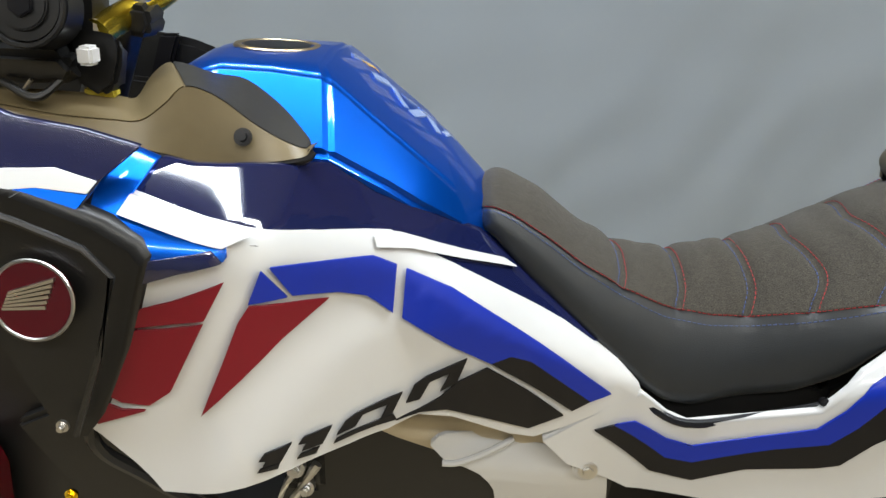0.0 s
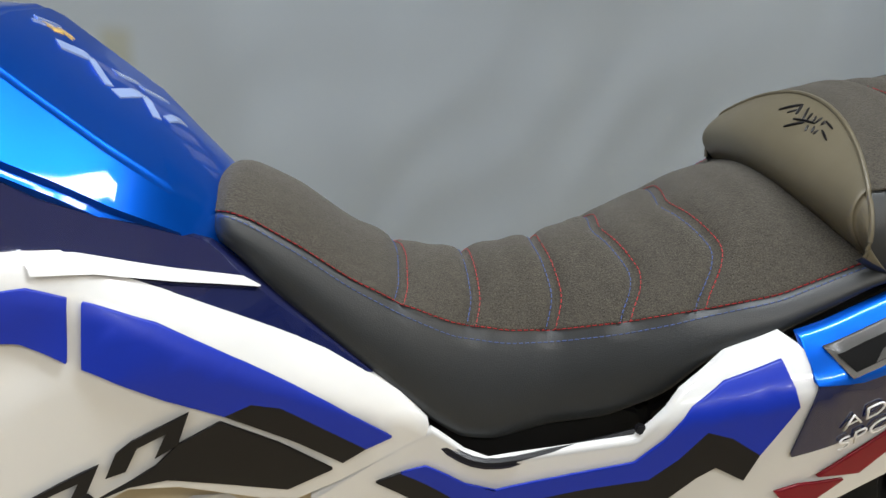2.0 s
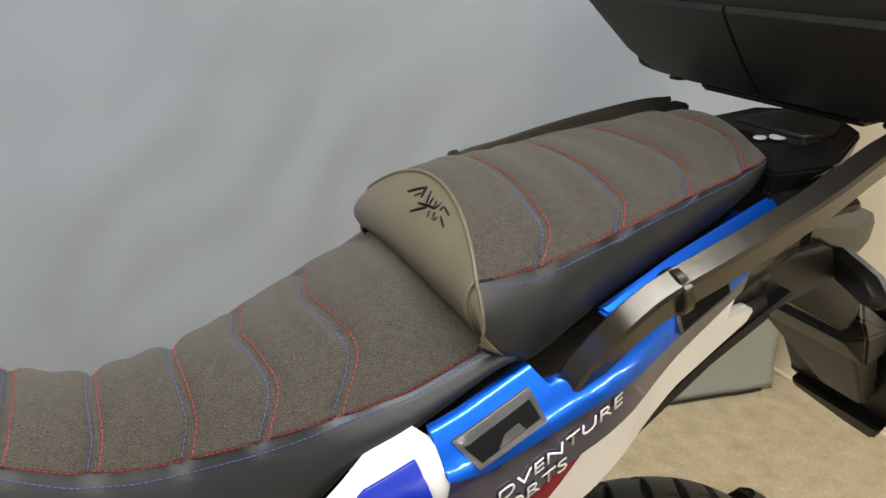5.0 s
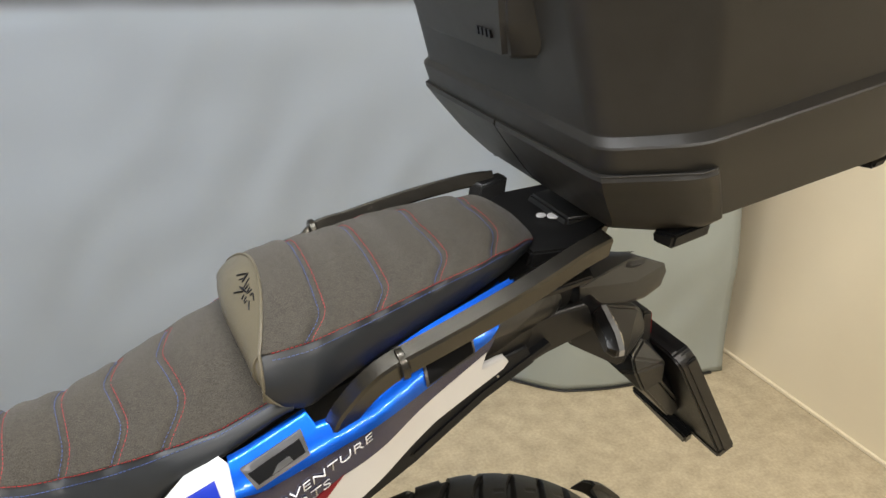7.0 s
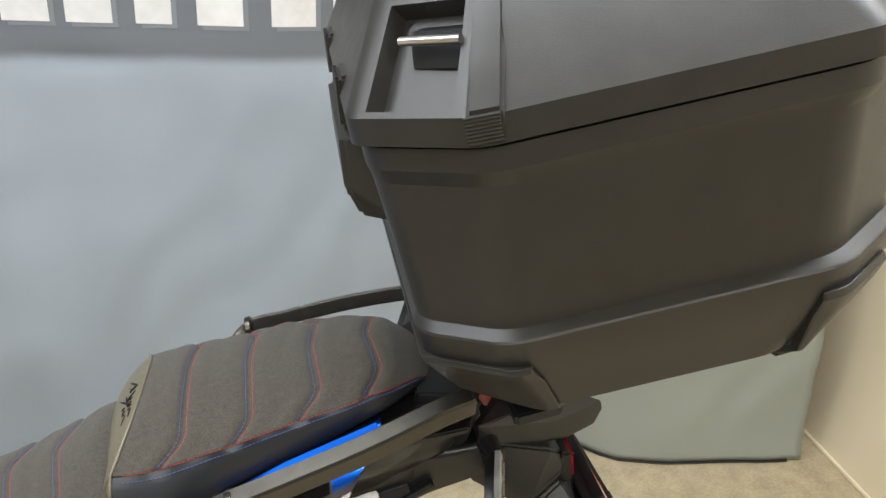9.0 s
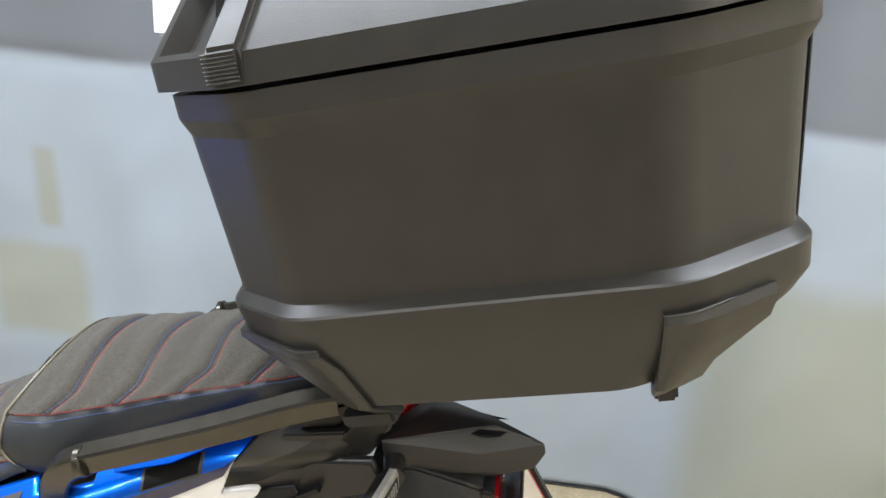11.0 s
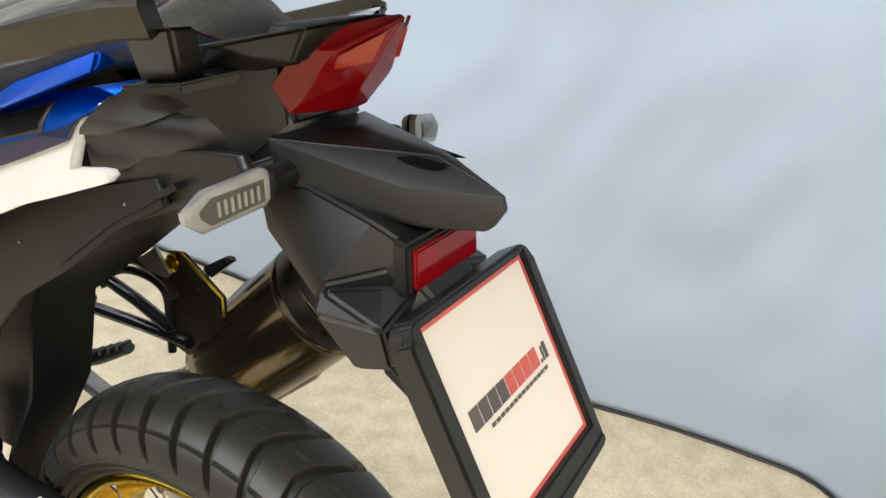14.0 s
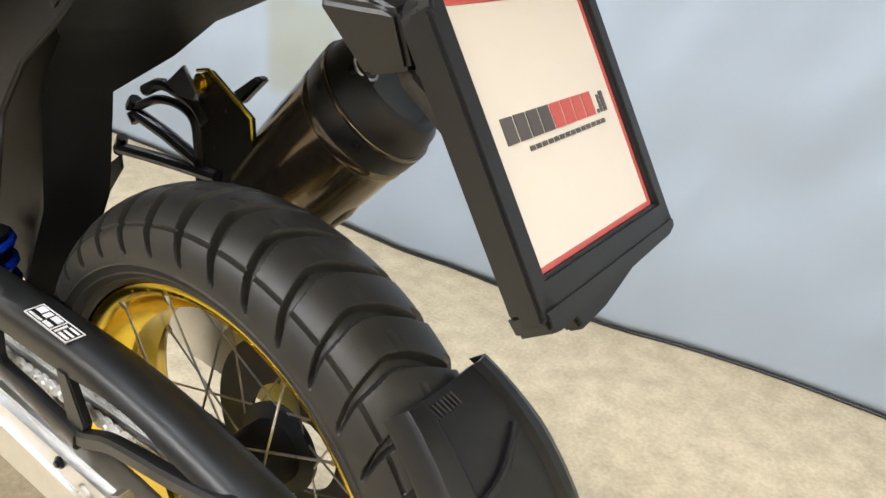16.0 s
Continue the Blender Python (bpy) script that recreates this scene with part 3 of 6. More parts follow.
decal("white_stripe", [(-0.407, 1.056), (-0.355, 1.065), (-0.323, 1.068), (-0.296, 1.068), (-0.273, 1.060), (-0.277, 1.054), (-0.304, 1.058), (-0.322, 1.057), (-0.414, 1.043)], WHITE, nose, nose_y, 0.0)
decal("blue_stripe", [(-0.414, 1.0425), (-0.322, 1.0565), (-0.304, 1.0575), (-0.277, 1.053), (-0.283, 1.044), (-0.321, 1.050), (-0.420, 1.030)], SKY_BLUE, nose, nose_y, 0.0)
band = part("front_band", panel([(-0.269, 1.07), (-0.252, 1.064), (-0.263, 1.04), (-0.2, 1.02), (-0.199, 1.012), (-0.223, 1.007), (-0.25, 0.999), (-0.262, 1.0), (-0.281, 1.033), (-0.282, 1.054)], side_y, out=0.0045, edge=0.003, thick=0.012),
            SKY_BLUE, bike, "metallic blue band of the front fairing")
decal("white_stripe", [(-0.259, 1.049), (-0.2625, 1.0405), (-0.2, 1.0205), (-0.185, 1.0245), (-0.205, 1.033), (-0.236, 1.042)], WHITE, band, out=0.0055)
decal("navy_field", [(-0.2485, 1.0145), (-0.22, 1.018), (-0.206, 1.0195), (-0.1995, 1.012), (-0.223, 1.0072), (-0.25, 0.9995)], NAVY, band, out=0.0055)
decal("red_field", [(-0.29, 0.973), (-0.256, 0.98), (-0.231, 0.986), (-0.2, 0.997), (-0.212, 0.972), (-0.258, 0.969), (-0.29, 0.966)], RED, fairing)
decal("red_field", [(-0.29, 0.963), (-0.259, 0.967), (-0.236, 0.967), (-0.213, 0.969), (-0.235, 0.921), (-0.248, 0.912), (-0.264, 0.916), (-0.273, 0.923), (-0.29, 0.93)], RED, fairing)
decal("red_field", [(-0.29, 0.923), (-0.276, 0.917), (-0.265, 0.91), (-0.251, 0.908), (-0.279, 0.901)], RED, fairing)
decal("red_triangle", [(-0.187, 0.977), (-0.168, 0.972), (-0.142, 0.965), (-0.169, 0.946), (-0.217, 0.901), (-0.203, 0.938), (-0.193, 0.967)], RED, fairing)
decal("blue_triangle", [(-0.18, 1.0), (-0.166, 0.976), (-0.187, 0.979)], BLUE, fairing)
decal("blue_stripe", [(-0.175, 1.001), (-0.149, 0.995), (-0.114, 0.988), (-0.097, 0.978), (-0.098, 0.942), (-0.117, 0.959), (-0.136, 0.968), (-0.163, 0.976)], BLUE, fairing)
decal("blue_stripe", [(-0.09, 0.974), (-0.054, 0.955), (-0.006, 0.921), (0.045, 0.884), (0.091, 0.848), (0.073, 0.842), (0.016, 0.886), (-0.002, 0.893), (-0.018, 0.888),
                      (-0.051, 0.908), (-0.091, 0.937)], BLUE, fairing)
decal("black_stripe", [(-0.018, 0.888), (-0.002, 0.893), (0.016, 0.886), (0.073, 0.842), (0.057, 0.834), (0.029, 0.855)], INK, fairing)
decal("black_wedge", [(-0.092, 0.846), (-0.075, 0.853), (-0.058, 0.862), (-0.045, 0.874), (-0.021, 0.884), (0.014, 0.859), (0.05, 0.83), (0.02, 0.82),
                      (-0.018, 0.836), (-0.052, 0.85), (-0.073, 0.851)], INK, fairing)
# the slanted figures 1100
for figure in ([(-0.182, 0.859), (-0.179, 0.863), (-0.163, 0.862), (-0.169, 0.851), (-0.180, 0.853), (-0.178, 0.857)], [(-0.183, 0.850), (-0.182, 0.8515), (-0.170, 0.8495), (-0.171, 0.846)],
               [(-0.159, 0.858), (-0.156, 0.862), (-0.138, 0.861), (-0.144, 0.849), (-0.157, 0.851), (-0.154, 0.856)], [(-0.160, 0.846), (-0.158, 0.8485), (-0.146, 0.847), (-0.148, 0.843)],
               [(-0.135, 0.851), (-0.129, 0.860), (-0.123, 0.863), (-0.088, 0.871), (-0.095, 0.854), (-0.104, 0.8515), (-0.0985, 0.863), (-0.117, 0.8605), (-0.122, 0.852)],
               [(-0.137, 0.8445), (-0.135, 0.8475), (-0.111, 0.8495), (-0.095, 0.8525), (-0.092, 0.847)],
               [(-0.085, 0.861), (-0.079, 0.876), (-0.070, 0.883), (-0.038, 0.895), (-0.045, 0.874), (-0.058, 0.868), (-0.051, 0.884), (-0.067, 0.878), (-0.074, 0.863)]):
    decal("numeral_stroke", figure, INK, fairing)

guard = part("radiator_shroud", panel([(-0.345, 1.062), (-0.311, 1.056), (-0.265, 1.04), (-0.245, 1.028), (-0.239, 1.019), (-0.255, 0.959), (-0.274, 0.91), (-0.28, 0.901), (-0.295, 0.898),
                                       (-0.33, 0.965), (-0.36, 1.0)], lambda x, z: 0.468 + 0.2 * (z - 0.9) * 0.2, edge=0.006, thick=0.03), BLACK, bike, "matt black radiator shroud")
decal("panel_gap", [(-0.268, 1.071), (-0.264, 1.07), (-0.28, 1.054), (-0.277, 1.03), (-0.281, 1.03), (-0.284, 1.055)], HOLLOW, fairing, out=0.003)
badge = part("round_badge", disc((-0.299, 0.468, 0.998), (0, -1, 0.15), 0.024, 0.004, 40, 0.001), BADGE, guard, "dark red round badge with a silver wing shape")
part("badge_ring", ring((-0.299, 0.466, 0.998), (0, -1, 0.15), 0.0242, 0.0012, 48, 6), STEEL, guard)
for k in range(6):
    part("wing_feather", slab([(-0.317 + 0.001 * k, 0.991 + 0.0035 * k * 0.6), (-0.291 + 0.002 * k * 0.7, 0.9935 + 0.0036 * k), (-0.291 + 0.002 * k * 0.7, 0.9957 + 0.0036 * k), (-0.317 + 0.001 * k, 0.9925 + 0.0035 * k * 0.6)],
                              0.4645, 0.467, 0), STEEL, badge)
part("badge_bar", slab([(-0.315, 0.984), (-0.284, 0.984), (-0.284, 0.988), (-0.315, 0.988)], 0.4645, 0.467, 0), STEEL, badge)
bolt((-0.289, 0.462, 0.915), (0, -1, 0), 0.004, guard)
part("frame_brace", slab([(-0.27, 0.89), (-0.245, 0.842), (-0.2, 0.8), (-0.18, 0.78), (-0.3, 0.78), (-0.36, 0.87), (-0.3, 0.9)], 0.522, 0.7, 0.004), BLACK, bike)
part("engine_guard", slab([(-0.44, 0.76), (-0.372, 0.76), (-0.37, 0.835), (-0.377, 0.855), (-0.44, 0.9)], 0.5, 0.53, 0.004), BADGE, bike)
part("guard_line", slab([(-0.44, 0.806), (-0.371, 0.82), (-0.371, 0.823), (-0.44, 0.809)], 0.4985, 0.502, 0), WHITE, bike)
part("shroud_rim", tube([(-0.328, 0.464, 1.056), (-0.3, 0.463, 1.048), (-0.264, 0.463, 1.034), (-0.249, 0.463, 1.018), (-0.262, 0.463, 0.965), (-0.282, 0.463, 0.908)], 0.0022, 6), BLACK, guard)
part("cooling_duct", slab([(-0.385, 0.83), (-0.34, 0.84), (-0.335, 0.79), (-0.385, 0.77)], 0.54, 0.6, 0.006), BLACK, bike)
for k in range(4):
    part("duct_fin", slab([(-0.372, 0.824 - 0.009 * k), (-0.35, 0.83 - 0.009 * k), (-0.35, 0.826 - 0.009 * k), (-0.372, 0.82 - 0.009 * k)], 0.536, 0.545, 0.001), INK, bike)
bolt((-0.328, 0.528, 0.806), (0, -1, 0), 0.005, bike, GOLD)
part("fairing_lip", tube(smooth_path([(-0.291, 0.495, 0.895), (-0.289, 0.497, 0.878), (-0.281, 0.5, 0.865), (-0.262, 0.503, 0.851), (-0.24, 0.506, 0.834), (-0.225, 0.51, 0.822)], 4), 0.005, 8), BLACK, bike, "black lip under the fairing")
part("radiator", slab([(-0.5, 0.7), (-0.24, 0.7), (-0.27, 0.93), (-0.5, 0.95)], 0.535, 0.9, 0.004), BLACK, bike)

# engine below the fairing
part("engine_block", hull(mirror_points([(-0.2, 0.66, 0.5), (0.1, 0.69, 0.5), (0.12, 0.7, 0.72), (-0.02, 0.69, 0.76), (-0.2, 0.68, 0.8), (-0.24, 0.68, 0.72), (0.1, 0.7, 0.8)]), 0.01), BLACK, bike, "dark engine block")
part("crankcase_cover", panel([(-0.112, 0.78), (-0.096, 0.796), (-0.079, 0.808), (-0.039, 0.81), (0.018, 0.795), (0.05, 0.785), (0.05, 0.765), (-0.022, 0.755), (-0.049, 0.749), (-0.082, 0.765)],
                              lambda x, z: 0.672 + 0.5 * max(0.0, 0.775 - z) + 0.9 * max(0.0, z - 0.795), edge=0.004, thick=0.02), CREAM, bike, "cream cast engine cover")


def casting_y(x, z):
    """The frame casting bulges outwards along its upper edge and falls away below."""
    return 0.662 + 0.35 * max(0.0, 0.75 - z) + 0.012 * math.sin(min(1.0, max(0.0, (x + 0.07) / 0.16)) * math.pi) * max(0.0, (z - 0.735) / 0.05)


bracket = part("frame_casting", panel([(-0.064, 0.772), (-0.058, 0.78), (-0.051, 0.784), (-0.024, 0.786), (0.01, 0.781), (0.04, 0.777), (0.056, 0.773), (0.1, 0.764), (0.106, 0.728), (0.11, 0.695), (0.004, 0.69),
                                       (-0.001, 0.719), (-0.007, 0.731), (-0.016, 0.741), (-0.03, 0.749), (-0.049, 0.755)], casting_y, edge=0.005, thick=0.03), WHITE, bike, "white painted frame casting", angle=60)
part("casting_rib", tube(smooth_path([(-0.052, 0.66, 0.759), (-0.039, 0.66, 0.760), (-0.018, 0.664, 0.767), (0.0, 0.667, 0.777), (0.012, 0.672, 0.783)], 5), [0.0032] * 21, 8), WHITE, bracket)
part("bolt_pad", disc((0.081, 0.664, 0.764), (0, -1, 0), 0.014, 0.012, 24, 0.003), WHITE, bracket)
bolt((0.081, 0.656, 0.765), (0, -1, 0), 0.009, bracket)
casting = part("cylinder_head", hull([(-0.235, 0.68, 0.7), (-0.16, 0.68, 0.7), (-0.16, 0.69, 0.76), (-0.205, 0.69, 0.76), (-0.225, 0.665, 0.715), (-0.17, 0.665, 0.715), (-0.172, 0.667, 0.748), (-0.198, 0.667, 0.748)], 0.006), BLACK, bike, "cast engine head with steel fittings")
for px, pz, pr in ((-0.21, 0.722, 0.011), (-0.188, 0.743, 0.009), (-0.178, 0.722, 0.008)):
    part("cast_boss", merged(disc((px, 0.66, pz), (0, -1, 0.2), pr, 0.016, 16, 0.003), disc((px, 0.651, pz + 0.001), (0, -1, 0.2), pr * 0.6, 0.008, 6, 0.001)), ALU, casting)
for k in range(3):
    part("cast_rib", tube(smooth_path([(-0.225 + 0.016 * k, 0.66, 0.7), (-0.215 + 0.016 * k, 0.655, 0.722), (-0.2 + 0.016 * k, 0.66, 0.748)], 4), [0.004 + 0.001 * math.sin(i) for i in range(9)], 8), ALU, casting)

# side cover under the seat and the tail flank
flank = part("tail_panel", panel([(0.035, 0.802), (0.08, 0.825), (0.121, 0.844), (0.146, 0.827), (0.164, 0.822), (0.206, 0.838), (0.259, 0.861), (0.285, 0.901), (0.314, 0.928),
                                  (0.346, 0.946), (0.365, 0.938), (0.43, 0.955), (0.500, 0.980), (0.538, 0.989), (0.584, 1.008), (0.640, 1.034), (0.628, 1.007), (0.621, 0.983), (0.646, 0.987), (0.655, 0.987), (0.658, 0.983), (0.652, 0.976), (0.607, 0.957), (0.567, 0.941), (0.529, 0.920), (0.493, 0.899), (0.447, 0.87), (0.38, 0.83),
                                  (0.3, 0.79), (0.2, 0.75), (0.12, 0.745), (0.06, 0.775)], side_y, edge=0.005, thick=0.012), WHITE, bike, "white glossy tail panel with blue and black graphics")
decal("blue_stripe", [(0.099, 0.815), (0.117, 0.819), (0.146, 0.806), (0.168, 0.804), (0.208, 0.823), (0.257, 0.848), (0.273, 0.87), (0.287, 0.897), (0.306, 0.916), (0.339, 0.936),
                      (0.346, 0.913), (0.33, 0.873), (0.312, 0.882), (0.297, 0.883), (0.283, 0.858), (0.267, 0.837), (0.23, 0.82), (0.17, 0.788), (0.147, 0.787)], BLUE, flank)
decal("black_stripe", [(0.081, 0.811), (0.099, 0.815), (0.147, 0.787), (0.17, 0.788), (0.23, 0.82), (0.267, 0.837), (0.283, 0.858), (0.297, 0.883), (0.312, 0.882), (0.33, 0.873),
                       (0.324, 0.851), (0.306, 0.857), (0.296, 0.846), (0.278, 0.82), (0.263, 0.812), (0.212, 0.793), (0.172, 0.769), (0.136, 0.77)], INK, flank)
decal("navy_band", [(0.357, 0.93), (0.383, 0.935), (0.436, 0.958), (0.461, 0.966), (0.500, 0.979), (0.538, 0.989), (0.583, 1.006), (0.631, 1.027), (0.637, 1.028), (0.627, 1.009), (0.585, 0.988), (0.543, 0.968), (0.504, 0.948), (0.455, 0.926), (0.412, 0.902), (0.349, 0.875)], NAVY, flank)
decal("red_stripe", [(0.37, 0.86), (0.46, 0.931), (0.44, 0.905), (0.4, 0.862)], RED, flank)
decal("red_stripe", [(0.345, 0.845), (0.36, 0.853), (0.39, 0.857), (0.36, 0.83)], RED, flank)
tail_blue = part("tail_side_panel", panel([(0.353, 0.949), (0.429, 0.982), (0.436, 0.974), (0.459, 0.98), (0.501, 0.995), (0.499, 1.007), (0.561, 1.030), (0.64, 1.052), (0.662, 1.058), (0.640, 1.031), (0.628, 1.021), (0.582, 1.002), (0.538, 0.986), (0.500, 0.976), (0.461, 0.963),
                                           (0.436, 0.953), (0.383, 0.933), (0.355, 0.928)], side_y, out=0.003, edge=0.002, thick=0.012), SKY_BLUE, bike, "metallic blue tail side panel")
decal("handle_recess", [(0.362, 0.948), (0.421, 0.974), (0.425, 0.959), (0.374, 0.936)], SATIN, tail_blue, out=0.005, label="grey frame of the recess")
# no real opening: the recess's inner shade is laid on as a black decal
decal("recess_shade", [(0.368, 0.9465), (0.418, 0.969), (0.421, 0.961), (0.376, 0.940)], HOLLOW, tail_blue, out=0.0056)
decal("recess_latch", [(0.389, 0.9467), (0.395, 0.9535), (0.406, 0.9585), (0.409, 0.956)], SATIN, tail_blue, out=0.0062, label="dark grey latch")
decal("handle_recess", [(0.549, 0.994), (0.548, 1.014), (0.606, 1.036), (0.607, 1.013)], SATIN, tail_blue, out=0.005, label="grey frame of the recess")
decal("recess_shade", [(0.552, 0.9965), (0.551, 1.0125), (0.6035, 1.0325), (0.6045, 1.0155)], HOLLOW, tail_blue, out=0.0056)
part("inner_strip", hull([(0.494, 0.644, 1.008), (0.56, 0.645, 1.045), (0.655, 0.65, 1.084), (0.664, 0.636, 1.068), (0.58, 0.615, 1.028), (0.508, 0.62, 1.0), (0.5, 0.66, 0.998), (0.66, 0.665, 1.074)], 0.003), SKY_BLUE, tail_blue)


def lettering(text, parent, foot, along, height, mat, yf, out):
    """Raised letters laid on the flank."""
    cu = bpy.data.curves.new("lettering", "FONT")
    cu.body, cu.size, cu.shear, cu.offset = text, 1.0, 0.25, -0.018
    tmp = bpy.data.objects.new("lettering", cu)
    scene.collection.objects.link(tmp)
    dg = bpy.context.evaluated_depsgraph_get()
    me = bpy.data.meshes.new_from_object(tmp.evaluated_get(dg))
    bpy.data.objects.remove(tmp)
    bm = bmesh.new()
    bm.from_mesh(me)
    w = max(v.co.x for v in bm.verts)
    d = Vector(along)
    n = Vector((-d.y, d.x)).normalized() * height
    for v in bm.verts:
        x, z = foot[0] + d.x * v.co.x / w + n.x * v.co.y, foot[1] + d.y * v.co.x / w + n.y * v.co.y
        v.co = (x, yf(x, z) - out, z)
    r = bmesh.ops.extrude_face_region(bm, geom=bm.faces[:])
    for v in r["geom"]:
        if isinstance(v, bmesh.types.BMVert):
            v.co.y += 0.001
    return part("lettering", bm, mat, parent, "white printed words", smooth=False)


lettering("ADVENTURE", flank, (0.376, 0.897), (0.113, 0.066), 0.0125, LAMP_WHITE, side_y, 0.003)
lettering("SPORTS", flank, (0.376, 0.881), (0.07, 0.041), 0.0125, LAMP_WHITE, side_y, 0.003)

# inner tail under the seats
base = part("seat_base", hull(mirror_points([(0.02, 0.72, 0.9), (0.1, 0.7, 0.83), (0.2, 0.69, 0.83), (0.28, 0.67, 0.86), (0.3, 0.66, 0.8), (0.1, 0.69, 0.76)]), 0.006), BLACK, bike, "black seat base")
part("tail_base", hull(mirror_points([(0.28, 0.67, 0.86), (0.42, 0.64, 0.98), (0.6, 0.66, 1.04), (0.72, 0.69, 1.075), (0.7, 0.69, 1.0), (0.45, 0.65, 0.9), (0.28, 0.67, 0.8)]), 0.006), BLACK, base)
part("seat_rim", tube(smooth_path([(0.12, 0.668, 0.836), (0.16, 0.655, 0.823), (0.22, 0.648, 0.84), (0.27, 0.638, 0.862)], 5), 0.004, 8), INK, base)
part("rubber_button", disc((0.262, 0.632, 0.868), (0, -1, 0.3), 0.004, 0.006, 12, 0.001), INK, base)

# ---- seats ----
SEAT = dict(
    top=[(-0.042, 0.9895), (-0.036, 1.0034), (-0.029, 1.0138), (-0.015, 1.016), (0.021, 1.0), (0.059, 0.971), (0.1, 0.9475), (0.149, 0.9465), (0.201, 0.9585), (0.244, 0.9685), (0.287, 0.984), (0.315, 0.9985), (0.352, 1.02), (0.42, 1.0213)],
    stitch=[(-0.042, 0.982), (-0.03, 0.997), (-0.023, 0.998), (-0.007, 0.994), (0.026, 0.975), (0.06, 0.952), (0.097, 0.933), (0.135, 0.918), (0.174, 0.914), (0.208, 0.917), (0.246, 0.93), (0.297, 0.949), (0.348, 0.965), (0.404, 0.994), (0.42, 1.0)],
    width=[(-0.042, 0.0142), (-0.036, 0.0343), (-0.028, 0.0475), (-0.02, 0.0526), (0.0, 0.0561), (0.15, 0.0614), (0.208, 0.0698), (0.252, 0.0878), (0.301, 0.1041), (0.35, 0.1148), (0.42, 0.1246)],
    mid=[(-0.05, 0.016), (0.1, 0.0128), (0.3, 0.008), (0.4, 0.0024)],
    foot=[(-0.042, 0.975), (-0.022, 0.972), (-0.007, 0.957), (0.012, 0.938), (0.078, 0.882), (0.12, 0.846), (0.143, 0.832), (0.17, 0.83), (0.247, 0.857), (0.282, 0.881), (0.305, 0.915), (0.346, 0.938), (0.407, 0.98), (0.42, 0.985)],
    flare=[(-0.042, 0.0), (0.05, 0.012), (0.15, 0.022), (0.25, 0.012), (0.42, 0.01)],
    seams=[(0.100, 0.098, 0.05, 0.093), (0.151, 0.153, 0.052, 0.146), (0.205, 0.213, 0.058, 0.203), (0.252, 0.268, 0.065, 0.252), (0.305, 0.323, 0.074, 0.298)])
PILLION = dict(
    top=[(0.372, 1.072), (0.388, 1.08), (0.405, 1.087), (0.43, 1.091), (0.457, 1.092), (0.499, 1.098), (0.559, 1.103), (0.614, 1.117), (0.65, 1.127), (0.68, 1.127), (0.71, 1.108), (0.73, 1.087), (0.742, 1.074)],
    stitch=[(0.372, 1.038), (0.396, 1.043), (0.44, 1.05), (0.509, 1.067), (0.569, 1.085), (0.651, 1.1), (0.7, 1.1), (0.742, 1.08)],
    width=[(0.372, 0.113), (0.392, 0.117), (0.41, 0.12), (0.44, 0.12), (0.51, 0.112), (0.57, 0.106), (0.63, 0.094), (0.67, 0.078), (0.7, 0.058), (0.722, 0.038), (0.735, 0.023), (0.742, 0.01)],
    mid=[(0.372, 0.006), (0.742, 0.004)],
    foot=[(0.372, 1.005), (0.389, 0.997), (0.414, 0.984), (0.432, 0.98), (0.497, 1.004), (0.634, 1.06), (0.7, 1.076), (0.742, 1.066)],
    flare=[(0.372, 0.014), (0.44, 0.01), (0.5, -0.004), (0.742, -0.01)],
    bow=0.018, seams=[(0.455, 0.458, 0.1, 0.434), (0.520, 0.525, 0.098, 0.506), (0.588, 0.596, 0.075, 0.572), (0.650, 0.662, 0.06, 0.643)])


def seam_x(s, dy, w):
    """Where a quilting seam runs, dy off the middle: out to a rounded corner, then back to the border."""
    centre, corner, dc, edge = s
    dc = min(dc, w * 0.85)
    total = 0.0
    for k in (-0.009, -0.0045, 0.0, 0.0045, 0.009):
        d = min(w, abs(dy + k))
        total += centre + (corner - centre) * d / dc if d < dc else corner + (edge - corner) * (d - dc) / max(0.004, w - dc)
    return total / 5


